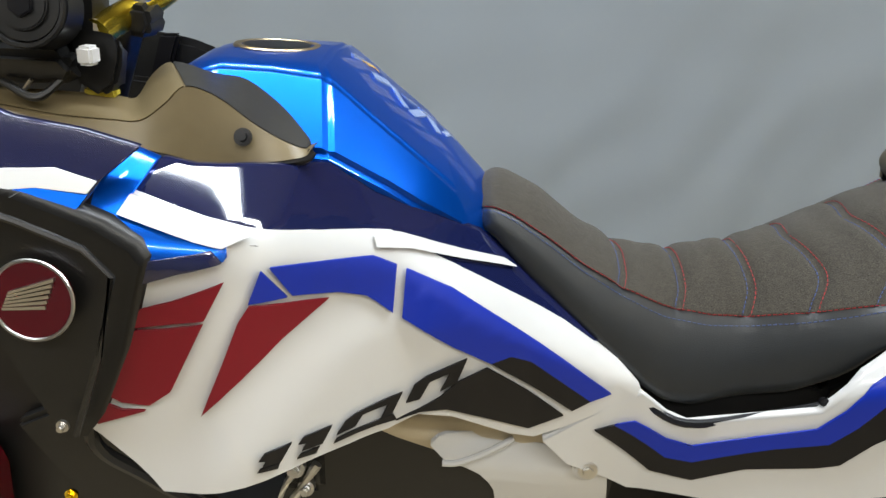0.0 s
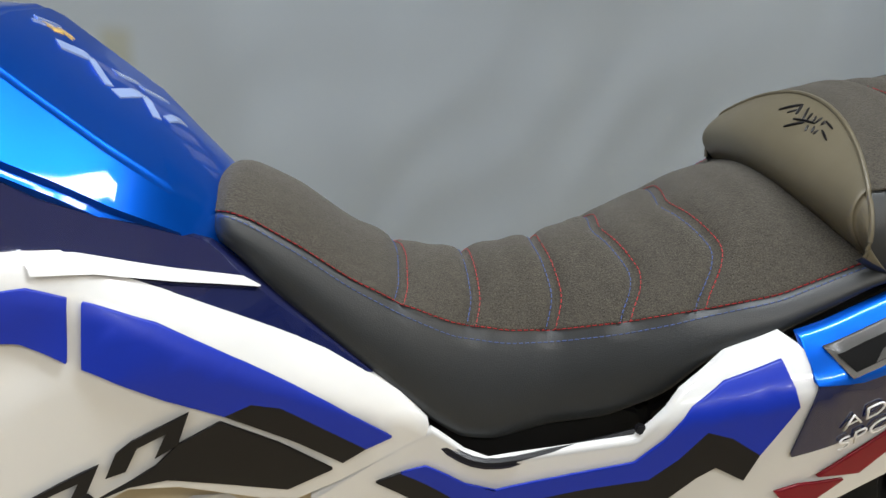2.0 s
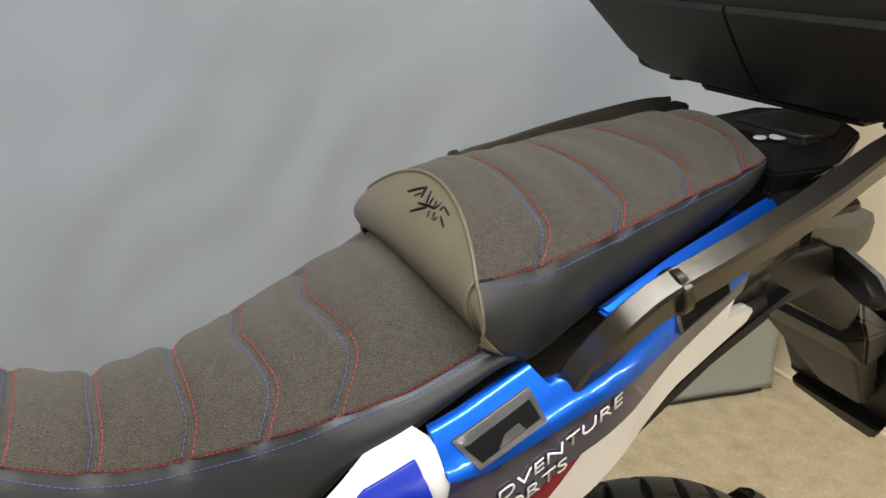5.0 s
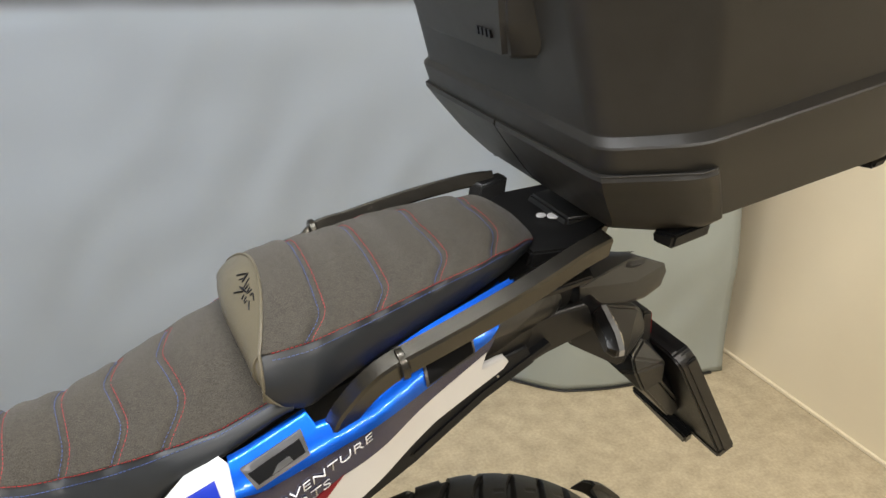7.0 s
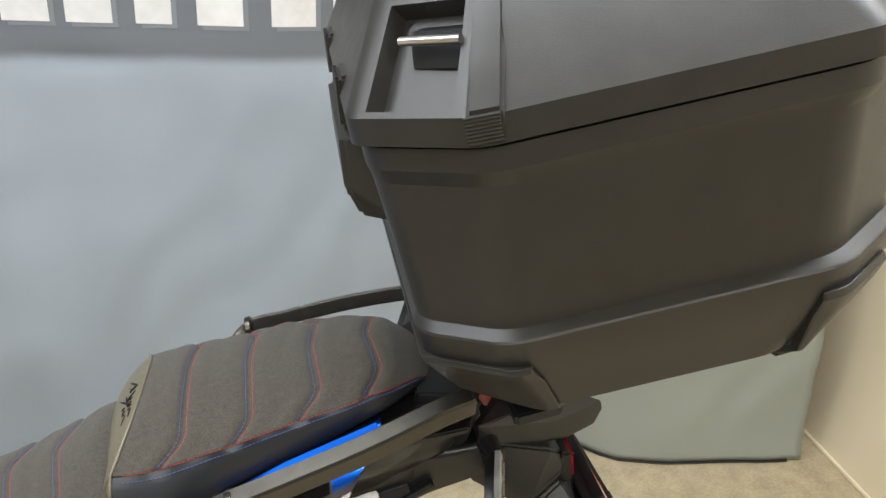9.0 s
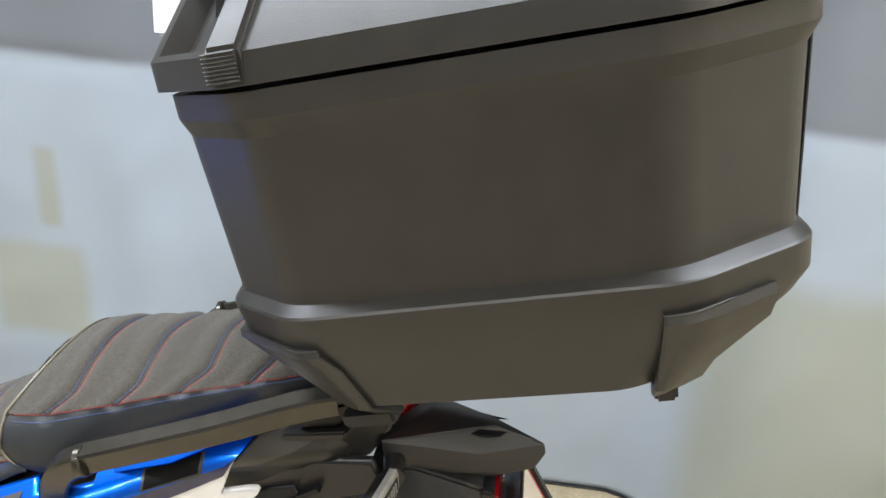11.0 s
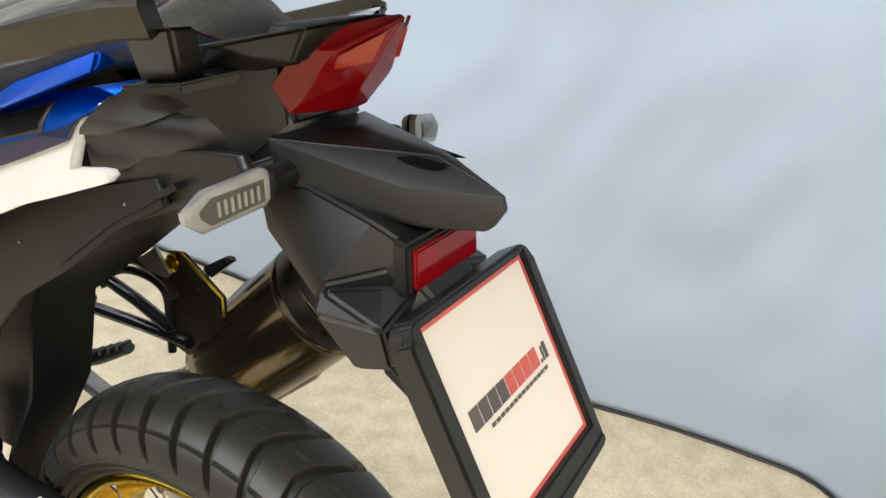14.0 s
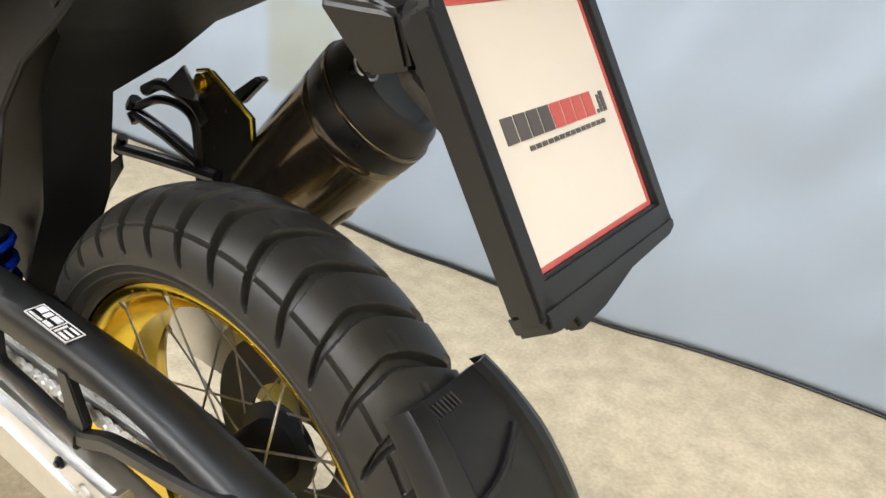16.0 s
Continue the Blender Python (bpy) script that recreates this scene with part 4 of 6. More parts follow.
def seat_point(seat, x, u, lift=0.0, quilt=True):
    """Surface of a seat: u runs from 0 in the middle over 0.6 at the border stitch to 1 at the foot, negative on the far flank."""
    zt, zs, w, zf, fl = (soft_table(x, seat[k], 0.006) for k in ("top", "stitch", "width", "foot", "flare"))
    a = abs(u)
    if a <= 0.6:
        q = a / 0.6 * math.pi / 2
        dy, z = w * math.sin(q), zs + (zt - zs) * max(0.0, math.cos(q)) ** 2
        n = Vector((0, math.sin(q) * 0.6, math.cos(q) + 0.3)).normalized()
        drop = 0.0
        if quilt:
            for s in seat["seams"]:
                d = abs(x - seam_x(s, dy, w))
                if d < 0.03:
                    drop += 0.0055 * math.exp(-(d / 0.0045) ** 2) - 0.002 * math.exp(-((d - 0.016) / 0.01) ** 2)
        drop += 0.0022 * math.exp(-((0.6 - a) / 0.025) ** 2)
        dy, z = dy + n.y * (lift - drop), z + n.z * (lift - drop)
    else:
        t = (a - 0.6) / 0.4
        dy = w + fl * t + 0.006 * math.sin(t * math.pi) + lift - 0.002 * math.exp(-((a - 0.6) / 0.025) ** 2)
        z = zs + (zf - zs) * t
        if a > 0.97:
            dy -= 0.006 * (a - 0.97) / 0.03
    if "bow" not in seat and u < 0:
        dy += 0.012 * min(1, a / 0.6)
    if "bow" in seat and u < 0:
        dy -= 0.018 * max(0, min(1, 1 - (x - 0.394) / 0.14)) * a
    if "bow" in seat:
        x += seat["bow"] * (1 - min(1, (dy / w) ** 2)) * max(0, min(1, 1 - (x - 0.394) / 0.06))
    return Vector((x, Y0 - lerp_table(x, seat["mid"]) - math.copysign(dy, u if u else 1), z))


def seat_skin(seat, u_list, x1, x2, step=0.0035):
    n = round((x2 - x1) / step)
    return loft([[seat_point(seat, x1 + (x2 - x1) * i / n, u) for u in u_list] for i in range(n + 1)], cap=False, closed=False)


def stitches(seat, lines, parent, mat, name, pitch=0.0045):
    """Short thread dashes along curves on the seat; each line gives (x, u) for a run t from 0 to 1."""
    out = bmesh.new()
    for fn in lines:
        pts = [seat_point(seat, *fn(k / 60), lift=0.0007) for k in range(61)]
        run, acc = [0.0], 0.0
        for a, b in zip(pts, pts[1:]):
            acc += (b - a).length
            run.append(acc)
        k = 0
        while (k + 0.7) * pitch < acc:
            ends = []
            for s in (k * pitch, (k + 0.68) * pitch):
                i = max(j for j in range(60) if run[j] <= s)
                ends.append(pts[i].lerp(pts[i + 1], (s - run[i]) / max(1e-6, run[i + 1] - run[i])))
            d = (ends[1] - ends[0]).normalized()
            s1 = d.orthogonal().normalized() * 0.00034
            s2 = d.cross(s1).normalized() * 0.00034
            v = [out.verts.new(e + q) for e in ends for q in (s1, s2, -s1, -s2)]
            for i in range(4):
                out.faces.new((v[i], v[(i + 1) % 4], v[4 + (i + 1) % 4], v[4 + i]))
            out.faces.new(v[:4][::-1])
            out.faces.new(v[4:])
            k += 1
    return tagged(part(name, out, mat, parent, smooth=False), kind="stuff")


def seam_line(seat, s, off, sign):
    def fn(t):
        q = (1 - t) * 0.595
        x = s[0]
        for _ in range(4):
            w = soft_table(x, seat["width"], 0.006)
            x = seam_x(s, w * math.sin(q / 0.6 * math.pi / 2), w)
        return x + off, sign * q
    return fn


def make_seat(name, seat, x1, x2, label):
    us = [-0.6 + 1.2 * k / 44 for k in range(45)]
    cover = part(name, seat_skin(seat, us, x1, x2), FABRIC, bike, label, angle=180)
    for sign, pn in ((1, "seat_side"), (-1, "seat_side")):
        part(pn, seat_skin(seat, [sign * (0.6 + 0.4 * k / 10) for k in range(11)], x1, x2, 0.006), VINYL, cover, "smooth dark grey vinyl side", angle=180)
    span = [(lambda t, g=g: (x1 + 0.012 + (x2 - x1 - 0.016) * t, g)) for g in (0.575, -0.575)]
    stitches(seat, span + [seam_line(seat, s, 0.0034, g) for s in seat["seams"] for g in (1, -1)], cover, THREAD_RED, "red_stitching")
    span = [(lambda t, g=g: (x1 + 0.012 + (x2 - x1 - 0.016) * t, g)) for g in (0.64, -0.64)]
    stitches(seat, span + [seam_line(seat, s, -0.0034, g) for s in seat["seams"] for g in (1, -1)], cover, THREAD_BLUE, "blue_stitching")
    return cover


rider_seat = make_seat("rider_seat", SEAT, -0.042, 0.418, "quilted charcoal suede rider seat with red and blue stitching")
pillion_seat = make_seat("pillion_seat", PILLION, 0.39, 0.742, "quilted charcoal suede pillion seat with red and blue stitching")


def front_point(u, t, lift=0.0):
    """The leather face at the front of the pillion seat: u across, t from the piping down round the nose."""
    a = seat_point(PILLION, 0.39, u, 0.0005, False)
    dy = a.y - Y0
    q = min(1, abs(dy) / 0.125)
    low = min(1.012 - 0.022 * q * q, a.z - 0.006)
    h, tuck = a.z - low, max(0.0, abs(u) - 0.5) * 0.06
    b = Vector((a.x - 0.012 - 0.012 * (1 - q) + tuck * 0.5, a.y, a.z - 0.25 * h))
    c = Vector((0.352 + 0.027 * q * q + tuck, Y0 + dy * 1.04, low + 0.42 * h))
    d = Vector((0.389 + 0.022 * q * q, Y0 + dy, low))
    p = a * (1 - t) ** 3 + b * (3 * t * (1 - t) ** 2) + c * (3 * t * t * (1 - t)) + d * t ** 3
    return p + Vector((-0.5, 0, 0.85)) * lift


def pillion_front(u1, u2, n):
    us = [u1 + (u2 - u1) * k / n for k in range(n + 1)]
    return loft([[front_point(u, s / 14) for u in us] for s in range(15)], cap=False, closed=False)


front = part("seat_front", pillion_front(-0.95, 0.95, 60), TAN, pillion_seat, "charcoal leather front, tinted tan for warm glare, with a dark embroidered mark", angle=180)
part("piping", tube([seat_point(PILLION, 0.391, -0.95 + 1.9 * k / 40, 0.001, False) for k in range(41)], 0.0017, 8), TAN, pillion_seat)


def front_mark(u1, t1, u2, t2, w):
    """A brush stroke sewn on the leather front, w millimetres in half width."""
    pts = [front_point(u1 + (u2 - u1) * k / 6, t1 + (t2 - t1) * k / 6, 0.0003) for k in range(7)]
    return part("brush_stroke", tube(pts, [0.0008 * w * (0.5 + 0.5 * math.sin(math.pi * (k + 0.6) / 7)) for k in range(7)], 6), INK, front)


for stroke in ((0.02, 0.1, -0.03, 0.225, 1.7), (0.02, 0.1, 0.04, 0.2, 1.9), (0.01, 0.225, 0.03, 0.15, 1.1), (0.05, 0.1, 0.08, 0.225, 1.3), (0.08, 0.125, 0.09, 0.2, 1.2), (0.1, 0.125, 0.11, 0.175, 1.2), (0.12, 0.1, 0.12, 0.175, 1.3), (0.14, 0.1, 0.14, 0.15, 1.4), (0.14, 0.1, 0.18, 0.1, 1.1), (0.05, 0.25, 0.12, 0.175, 1.5), (0.09, 0.225, 0.05, 0.35, 1.6), (0.11, 0.225, 0.12, 0.275, 1.3), (0.13, 0.2, 0.14, 0.25, 1.3), (0.15, 0.2, 0.15, 0.25, 1.2), (0.16, 0.175, 0.2, 0.2, 1.2)):
    front_mark(*stroke)

# ---- tail, rails and rear fender ----
def rail_path(sign):
    pts = [(0.457, 0.149, 0.957), (0.462, 0.158, 0.983), (0.472, 0.168, 1.007), (0.487, 0.176, 1.029), (0.508, 0.179, 1.044), (0.56, 0.177, 1.064), (0.64, 0.168, 1.092), (0.71, 0.152, 1.115), (0.745, 0.142, 1.122)]
    return [Vector((x, Y0 - sign * (d - (0.019 if sign < 0 else 0)), z - (0.05 * max(0, x - 0.5) if sign < 0 else 0))) for x, d, z in (pts if sign > 0 else [(0.475, 0.15, 1.0)] + pts[4:])]


def bar(path, half_w, half_h, round_w=0.35, roll=0.0, flank=0):
    """A bar of rounded rectangular section along a path."""
    pts = smooth_path(path, 6)
    sec = [(-1, -round_w), (-1, round_w), (-round_w, 1), (round_w, 1), (1, round_w), (1, -round_w), (round_w, -1), (-round_w, -1)]
    rings = []
    cr, sr = math.cos(roll), math.sin(roll)
    for i, p in enumerate(pts):
        d = (pts[min(i + 1, len(pts) - 1)] - pts[max(i - 1, 0)]).normalized()
        side = d.cross(Vector((0, 0, 1))).normalized()
        up = side.cross(d).normalized()
        if flank:
            out = Vector((0, -flank, 0))
            side = (out - d * out.dot(d)).normalized()
            up = d.cross(side) if d.cross(side).z + d.cross(side).x * -0.5 > 0 else side.cross(d)
            side, up = side * cr + up * sr, up * cr - side * sr
        else:
            side, up = side * cr + up * sr, up * cr - side * sr
        rings.append([p + side * (a * half_w) + up * (b * half_h) for a, b in sec])
    return loft(rings)


for sign in (1, -1):
    rail = part("grab_rail", bar(rail_path(sign), 0.01 if sign > 0 else 0.008, 0.0135 if sign > 0 else 0.0095, 0.78, radians(-20), sign), RAIL, bike, "dark grey metal grab rail", angle=30)
    p = Vector((0.511, Y0 - sign * (0.179 if sign > 0 else 0.16), 1.0445))
    collar = tube([p - Vector((0.005, 0, 0.0012)), p - Vector((0.003, 0, 0.0008)), p + Vector((0.003, 0, 0.0008)), p + Vector((0.005, 0, 0.0012))], [0.0135, 0.0165, 0.0165, 0.0135], 12)
    part("weld_collar", collar, RAIL, rail)
    yy = lambda y, sign=sign: y if sign > 0 else 2 * Y0 - y - 0.01
    part("rail_foot", hull([(x, yy(y), z) for x, y, z in ((0.698, 0.65, 1.066), (0.741, 0.65, 1.074), (0.7, 0.675, 1.066), (0.742, 0.675, 1.074), (0.716, 0.622, 1.105), (0.756, 0.628, 1.116), (0.72, 0.65, 1.105), (0.76, 0.65, 1.116))], 0.003), BLACK, rail)
    part("foot_plate", hull([(x, yy(y), z - h) for x, y, z in ((0.685, 0.642, 1.062), (0.75, 0.64, 1.076), (0.765, 0.685, 1.082), (0.69, 0.69, 1.066)) for h in (0, 0.008)], 0.002), BLACK, rail)
    bolt((0.758, Y0 - sign * 0.131, 1.139), (0, 0, 1), 0.009, rail, RAIL)

tail = part("tail_cowl", hull(mirror_points([(0.585, 0.668, 0.985), (0.655, 0.66, 1.045), (0.73, 0.675, 1.072), (0.775, 0.716, 1.1), (0.785, 0.722, 1.036), (0.765, 0.7, 1.01), (0.69, 0.67, 0.97), (0.6, 0.668, 0.955)]), 0.006), BLACK, bike, "black plastic tail cowl")
def mirrored(bm):
    flow = bm.verts.layers.float_vector.get("flow")
    for v in bm.verts:
        v.co.y = 2 * Y0 - v.co.y
        v[flow] = v[flow] * Vector((1, -1, 1))
    return bm


def cowl_y(x, z):
    return soft_table(x, SIDE) + 0.4 * max(0.0, z - 1.03) + 0.5 * max(0.0, 1.02 - z) + 0.7 * max(0.0, x - 0.73)


for twin in (lambda b: b, mirrored):
    part("cowl_wing", twin(panel([(0.630, 1.013), (0.657, 1.047), (0.683, 1.056), (0.708, 1.066), (0.743, 1.079), (0.765, 1.091), (0.771, 1.08), (0.752, 1.065), (0.69, 1.031), (0.655, 1.018)], lambda x, z: cowl_y(x, z) + 0.002, edge=0.003, thick=0.04)), SATIN, tail, "dark satin wing of the tail cowl")
    part("cowl_side", twin(panel([(0.617, 0.979), (0.629, 1.013), (0.655, 1.018), (0.69, 1.031), (0.752, 1.065), (0.768, 1.077), (0.776, 1.058), (0.782, 1.034), (0.719, 1.003), (0.645, 0.976)], lambda x, z: cowl_y(x, z) + 0.006, edge=0.003, thick=0.04)), BLACK, tail)
part("tail_deck", hull(mirror_points([(0.70, 0.69, 1.088), (0.745, 0.668, 1.098), (0.812, 0.70, 1.119), (0.826, 0.73, 1.123), (0.70, 0.70, 1.06), (0.8, 0.7, 1.09)]), 0.003), BLACK, tail)
part("round_sticker", disc((0.757, 0.745, 1.1065), (-0.12, 0, 1), 0.008, 0.002, 24, 0.0004), LAMP_WHITE, tail, "small white round sticker")
part("round_sticker", disc((0.747, 0.757, 1.1035), (-0.12, 0, 1), 0.006, 0.002, 24, 0.0004), LAMP_WHITE, tail)

narrow = lambda pts: mirror_points([(x, Y0 - (Y0 - y) * 0.82, z) for x, y, z in pts])
lamp = part("tail_lamp", hull(mirror_points([(0.773, 0.706, 1.069), (0.785, 0.713, 1.048), (0.795, 0.709, 1.1), (0.817, 0.724, 1.118), (0.821, 0.7205, 1.102), (0.798, 0.718, 1.062), (0.851, 0.762, 1.125), (0.845, 0.757, 1.128), (0.832, 0.749, 1.082), (0.812, 0.755, 1.051)]), 0.002), RED_LENS, bike, "faceted red tail lamp", angle=15)
for sign in (1, -1):
    yy = lambda y: y if sign > 0 else 2 * Y0 - y
    part("lens_ridge", tube([(x, yy(y), z) for x, y, z in ((0.798, 0.7145, 1.098), (0.822, 0.7205, 1.103), (0.852, 0.76, 1.1265))], 0.0016, 6), RED_LENS, lamp)
    # the reflection on the lens, added as a paler piece
    part("facet_reflection", hull([(x + d, yy(y - d), z) for x, y, z in ((0.822, 0.7235, 1.098), (0.845, 0.752, 1.117), (0.836, 0.7475, 1.093), (0.8165, 0.727, 1.087)) for d in (-0.003, 0.0012)], 0.0005), AMBER, lamp, "lens facet coloured paler for its reflection")
part("lamp_hood", hull(narrow([(0.755, 0.705, 1.098), (0.796, 0.7, 1.114), (0.822, 0.72, 1.121), (0.828, 0.75, 1.125), (0.76, 0.71, 1.112)]), 0.003), BLACK, lamp)

fender = part("rear_fender", hull(mirror_points([(0.775, 0.7, 1.03), (0.78, 0.705, 1.0), (0.815, 0.708, 0.986), (0.84, 0.714, 0.989), (0.9, 0.733, 0.989), (0.932, 0.75, 0.984), (0.953, 0.762, 1.0), (0.942, 0.756, 0.982), (0.9, 0.735, 0.98),
                                                 (0.82, 0.757, 1.039), (0.893, 0.757, 1.031), (0.95, 0.764, 1.011), (0.834, 0.742, 1.031), (0.879, 0.746, 1.025), (0.911, 0.752, 1.017), (0.937, 0.759, 1.006), (0.842, 0.724, 1.015), (0.8, 0.71, 1.022), (0.88, 0.731, 1.009), (0.92, 0.747, 1.001)]), 0.002), BLACK, bike, "black plastic rear fender", angle=18)
for sign in (1, -1):
    part("fender_vent", hull([(0.845, Y0 - sign * 0.02, 1.0315), (0.91, Y0 - sign * 0.012, 1.0285), (0.9, Y0 - sign * 0.02, 1.0245), (0.85, Y0 - sign * 0.028, 1.027), (0.87, Y0 - sign * 0.02, 1.018)], 0.0008), INK, fender)
carrier = part("plate_carrier", hull(mirror_points([(0.76, 0.705, 0.988), (0.772, 0.703, 0.952), (0.81, 0.704, 1.0), (0.846, 0.682, 0.935), (0.838, 0.684, 0.918), (0.895, 0.722, 0.968), (0.9, 0.724, 0.93), (0.87, 0.708, 0.985), (0.852, 0.694, 0.952), (0.885, 0.706, 0.95)]), 0.003), BLACK, bike, "black plastic number plate carrier", angle=18)
part("carrier_step", hull(mirror_points([(0.85, 0.667, 0.917), (0.905, 0.678, 0.916), (0.849, 0.676, 0.934), (0.884, 0.705, 0.936), (0.88, 0.681, 0.873), (0.912, 0.685, 0.882), (0.902, 0.728, 0.93), (0.845, 0.69, 0.905)]), 0.003), BLACK, carrier, angle=18)
part("carrier_arm", hull(mirror_points([(0.875, 0.71, 0.9), (0.9, 0.728, 0.94), (0.935, 0.735, 0.91), (1.0, 0.735, 0.79), (0.98, 0.735, 0.775), (0.925, 0.722, 0.838), (0.89, 0.7, 0.868), (0.91, 0.69, 0.88)]), 0.004), BLACK, carrier)
part("reflector_bed", hull([(0.885, 0.713, 0.974), (0.885, 0.821, 0.974), (0.9, 0.713, 0.972), (0.9, 0.821, 0.972), (0.905, 0.713, 0.93), (0.905, 0.821, 0.93), (0.88, 0.713, 0.925), (0.88, 0.821, 0.925)], 0.003), BLACK, carrier)
part("reflector", hull([(0.898, 0.719, 0.967), (0.898, 0.815, 0.967), (0.905, 0.719, 0.967), (0.905, 0.815, 0.967), (0.902, 0.719, 0.935), (0.902, 0.815, 0.935), (0.909, 0.719, 0.935), (0.909, 0.815, 0.935)], 0.0015), RED_LENS, carrier, "rectangular dark red reflector")

# turn signals
def turn_signal(sign):
    yy = lambda d: Y0 - sign * d
    stalk = part("turn_signal", tube([(0.79, yy(0.055), 1.005), (0.792, yy(0.075), 1.004), (0.794, yy(0.09), 1.005)], [0.013, 0.011, 0.012], 10), BLACK, bike, "turn signal with clear lens on a black stalk")
    along, up, out = Vector((-0.016, -sign * 0.066, -0.012)).normalized(), Vector((-0.12, 0, 1)).normalized(), Vector((1, -sign * 0.18, 0.12)).normalized()
    base = Vector((0.788, yy(0.119), 0.9975)) if sign > 0 else Vector((0.8, yy(0.129), 1.0065))
    shape = [(-0.035, -0.006), (-0.035, 0.009), (-0.028, 0.0145), (0.02, 0.014), (0.037, 0.004), (0.036, -0.004), (0.024, -0.0145), (-0.028, -0.0135)]
    def ring_at(k, depth):
        return [base + along * (a * k) + up * (b * k) + out * depth for a, b in shape]
    body = loft([ring_at(0.75, -0.014), ring_at(1.0, -0.006), ring_at(1.0, 0.0)])
    part("signal_housing", body, BLACK, stalk)
    part("clear_rim", bevel(loft([ring_at(1.03, -0.003), ring_at(1.03, 0.003), ring_at(0.84, 0.006)]), 0.001), CLEAR_LENS, stalk, "clear plastic lens")
    for k in range(7):
        c = base + along * (-0.02 + 0.0055 * k) + out * 0.0065
        part("lens_rib", hull([c + along * a + up * b + out * d for a in (-0.0011, 0.0011) for b in (-0.006, 0.005) for d in (-0.002, 0.0012)], 0), CLEAR_LENS, stalk)
    part("bulb_holder", hull([base + along * a + up * b + out * d for a, b in ((-0.027, -0.0095), (-0.027, 0.009), (0.018, 0.0105), (0.029, 0.003), (0.028, -0.003), (0.02, -0.011)) for d in (0.002, 0.0064)], 0.001), LENS_INNER, stalk)


for sign in (1, -1):
    turn_signal(sign)

# ---- number plate board in its frame ----
PV, PN = Vector((0.523, 0, -0.852)), Vector((0.852, 0, 0.523))
P0 = Vector((0.9315, 0.767, 0.9265))


def on_plate(a, v, n=0.0):
    return P0 + Vector((0, a, 0)) + PV * v + PN * n


def plate_block(a1, a2, v1, v2, n1, n2, w=0.002):
    return hull([on_plate(a, v, n) for a in (a1, a2) for v in (v1, v2) for n in (n1, n2)], w)


holder = part("plate_frame", hull([on_plate(a, v, n) for a, v in ((-0.103, 0.01), (-0.1, 0.0), (-0.09, -0.009), (0.088, -0.009), (0.098, 0.0), (0.101, 0.01), (0.101, 0.19), (-0.102, 0.19)) for n in (-0.02, -0.002)], 0.003), BLACK, bike, "black plastic plate frame")
for a1, a2, v1, v2 in ((-0.1045, -0.086, 0.004, 0.196), (0.0865, 0.1025, 0.004, 0.196), (-0.092, 0.09, -0.009, -0.001), (-0.101, 0.099, 0.1705, 0.195)):
    part("frame_bar", plate_block(a1, a2, v1, v2, -0.012, 0.006, 0.0025), BLACK, holder)
for s in (-1, 1):
    part("frame_corner", hull([on_plate(a * s, v, n) for a, v in ((0.0865, -0.001), (0.0865, -0.009), (0.095, -0.006), (0.1, 0.003), (0.1, 0.012), (0.0865, 0.012)) for n in (-0.012, 0.006)], 0.002), BLACK, holder)
part("frame_chin", hull([on_plate(a, v, n) for a, v in ((-0.1035, 0.186), (0.1025, 0.184), (0.101, 0.193), (0.094, 0.197), (-0.07, 0.2), (-0.088, 0.204), (-0.1, 0.202)) for n in (-0.0215, 0.0075)], 0.003), BLACK, holder)
part("frame_toe", hull([on_plate(a, v, n) for a, v in ((-0.045, 0.195), (0.092, 0.193), (0.086, 0.207), (0.02, 0.211), (0.012, 0.221), (-0.03, 0.224)) for n in (-0.034, -0.018)], 0.003), BLACK, holder)
board = part("plate_board", plate_block(-0.0862, 0.0865, -0.001, 0.1705, -0.006, 0.0, 0.0005), BOARD, bike, "cream white sign board with red border and printed mark")
for a1, a2, v1, v2 in ((-0.086, -0.0825, 0.0, 0.17), (0.083, 0.0862, 0.0, 0.17), (-0.0825, 0.083, 0.0, 0.0035), (-0.0825, 0.083, 0.1665, 0.17)):
    part("red_border", plate_block(a1, a2, v1, v2, -0.001, 0.0008, 0), BOARD_RED, board)
for k in range(8):
    a = -0.068 + 0.0152 * k
    part("printed_block", plate_block(a, a + 0.0132, 0.075, 0.092, -0.001, 0.0008, 0), BOARD_INK if k < 4 else BOARD_RED, board)
for a, w, v in ((0.055, 0.003, 0.089), (0.06, 0.003, 0.079), (0.065, 0.005, 0.077)):
    part("printed_block", plate_block(a, a + w, v, 0.092, -0.001, 0.0008, 0), BOARD_INK, board)
for k in range(14):
    a = -0.046 + 0.0078 * k
    part("printed_bar", plate_block(a, a + 0.006, 0.0965, 0.0998, -0.001, 0.0006, 0), BOARD_INK, board)

# ---- rear wheel ----
AXLE = Vector((0.664, Y0, 0.384))


def lathe(profile, n=96, closed=True):
    bm = bmesh.new()
    rows = []
    for i in range(n):
        a = 2 * math.pi * i / n
        rows.append([bm.verts.new((AXLE.x + r * math.cos(a), Y0 + dy, AXLE.z + r * math.sin(a))) for dy, r in profile])
    m = len(profile)
    for i in range(n):
        b = rows[(i + 1) % n]
        for k in range(m if closed else m - 1):
            bm.faces.new((rows[i][k], rows[i][(k + 1) % m], b[(k + 1) % m], b[k]))
    return bm


TYRE_R, TYRE_W = 0.323, 0.076


SWEEP = [(-1.3, -5.0), (-1.0, -2.8), (-0.8, -0.6), (-0.65, 0.1), (-0.3, 1.5), (-0.05, 0.0), (0.25, -3.0), (0.4, -5.0)]
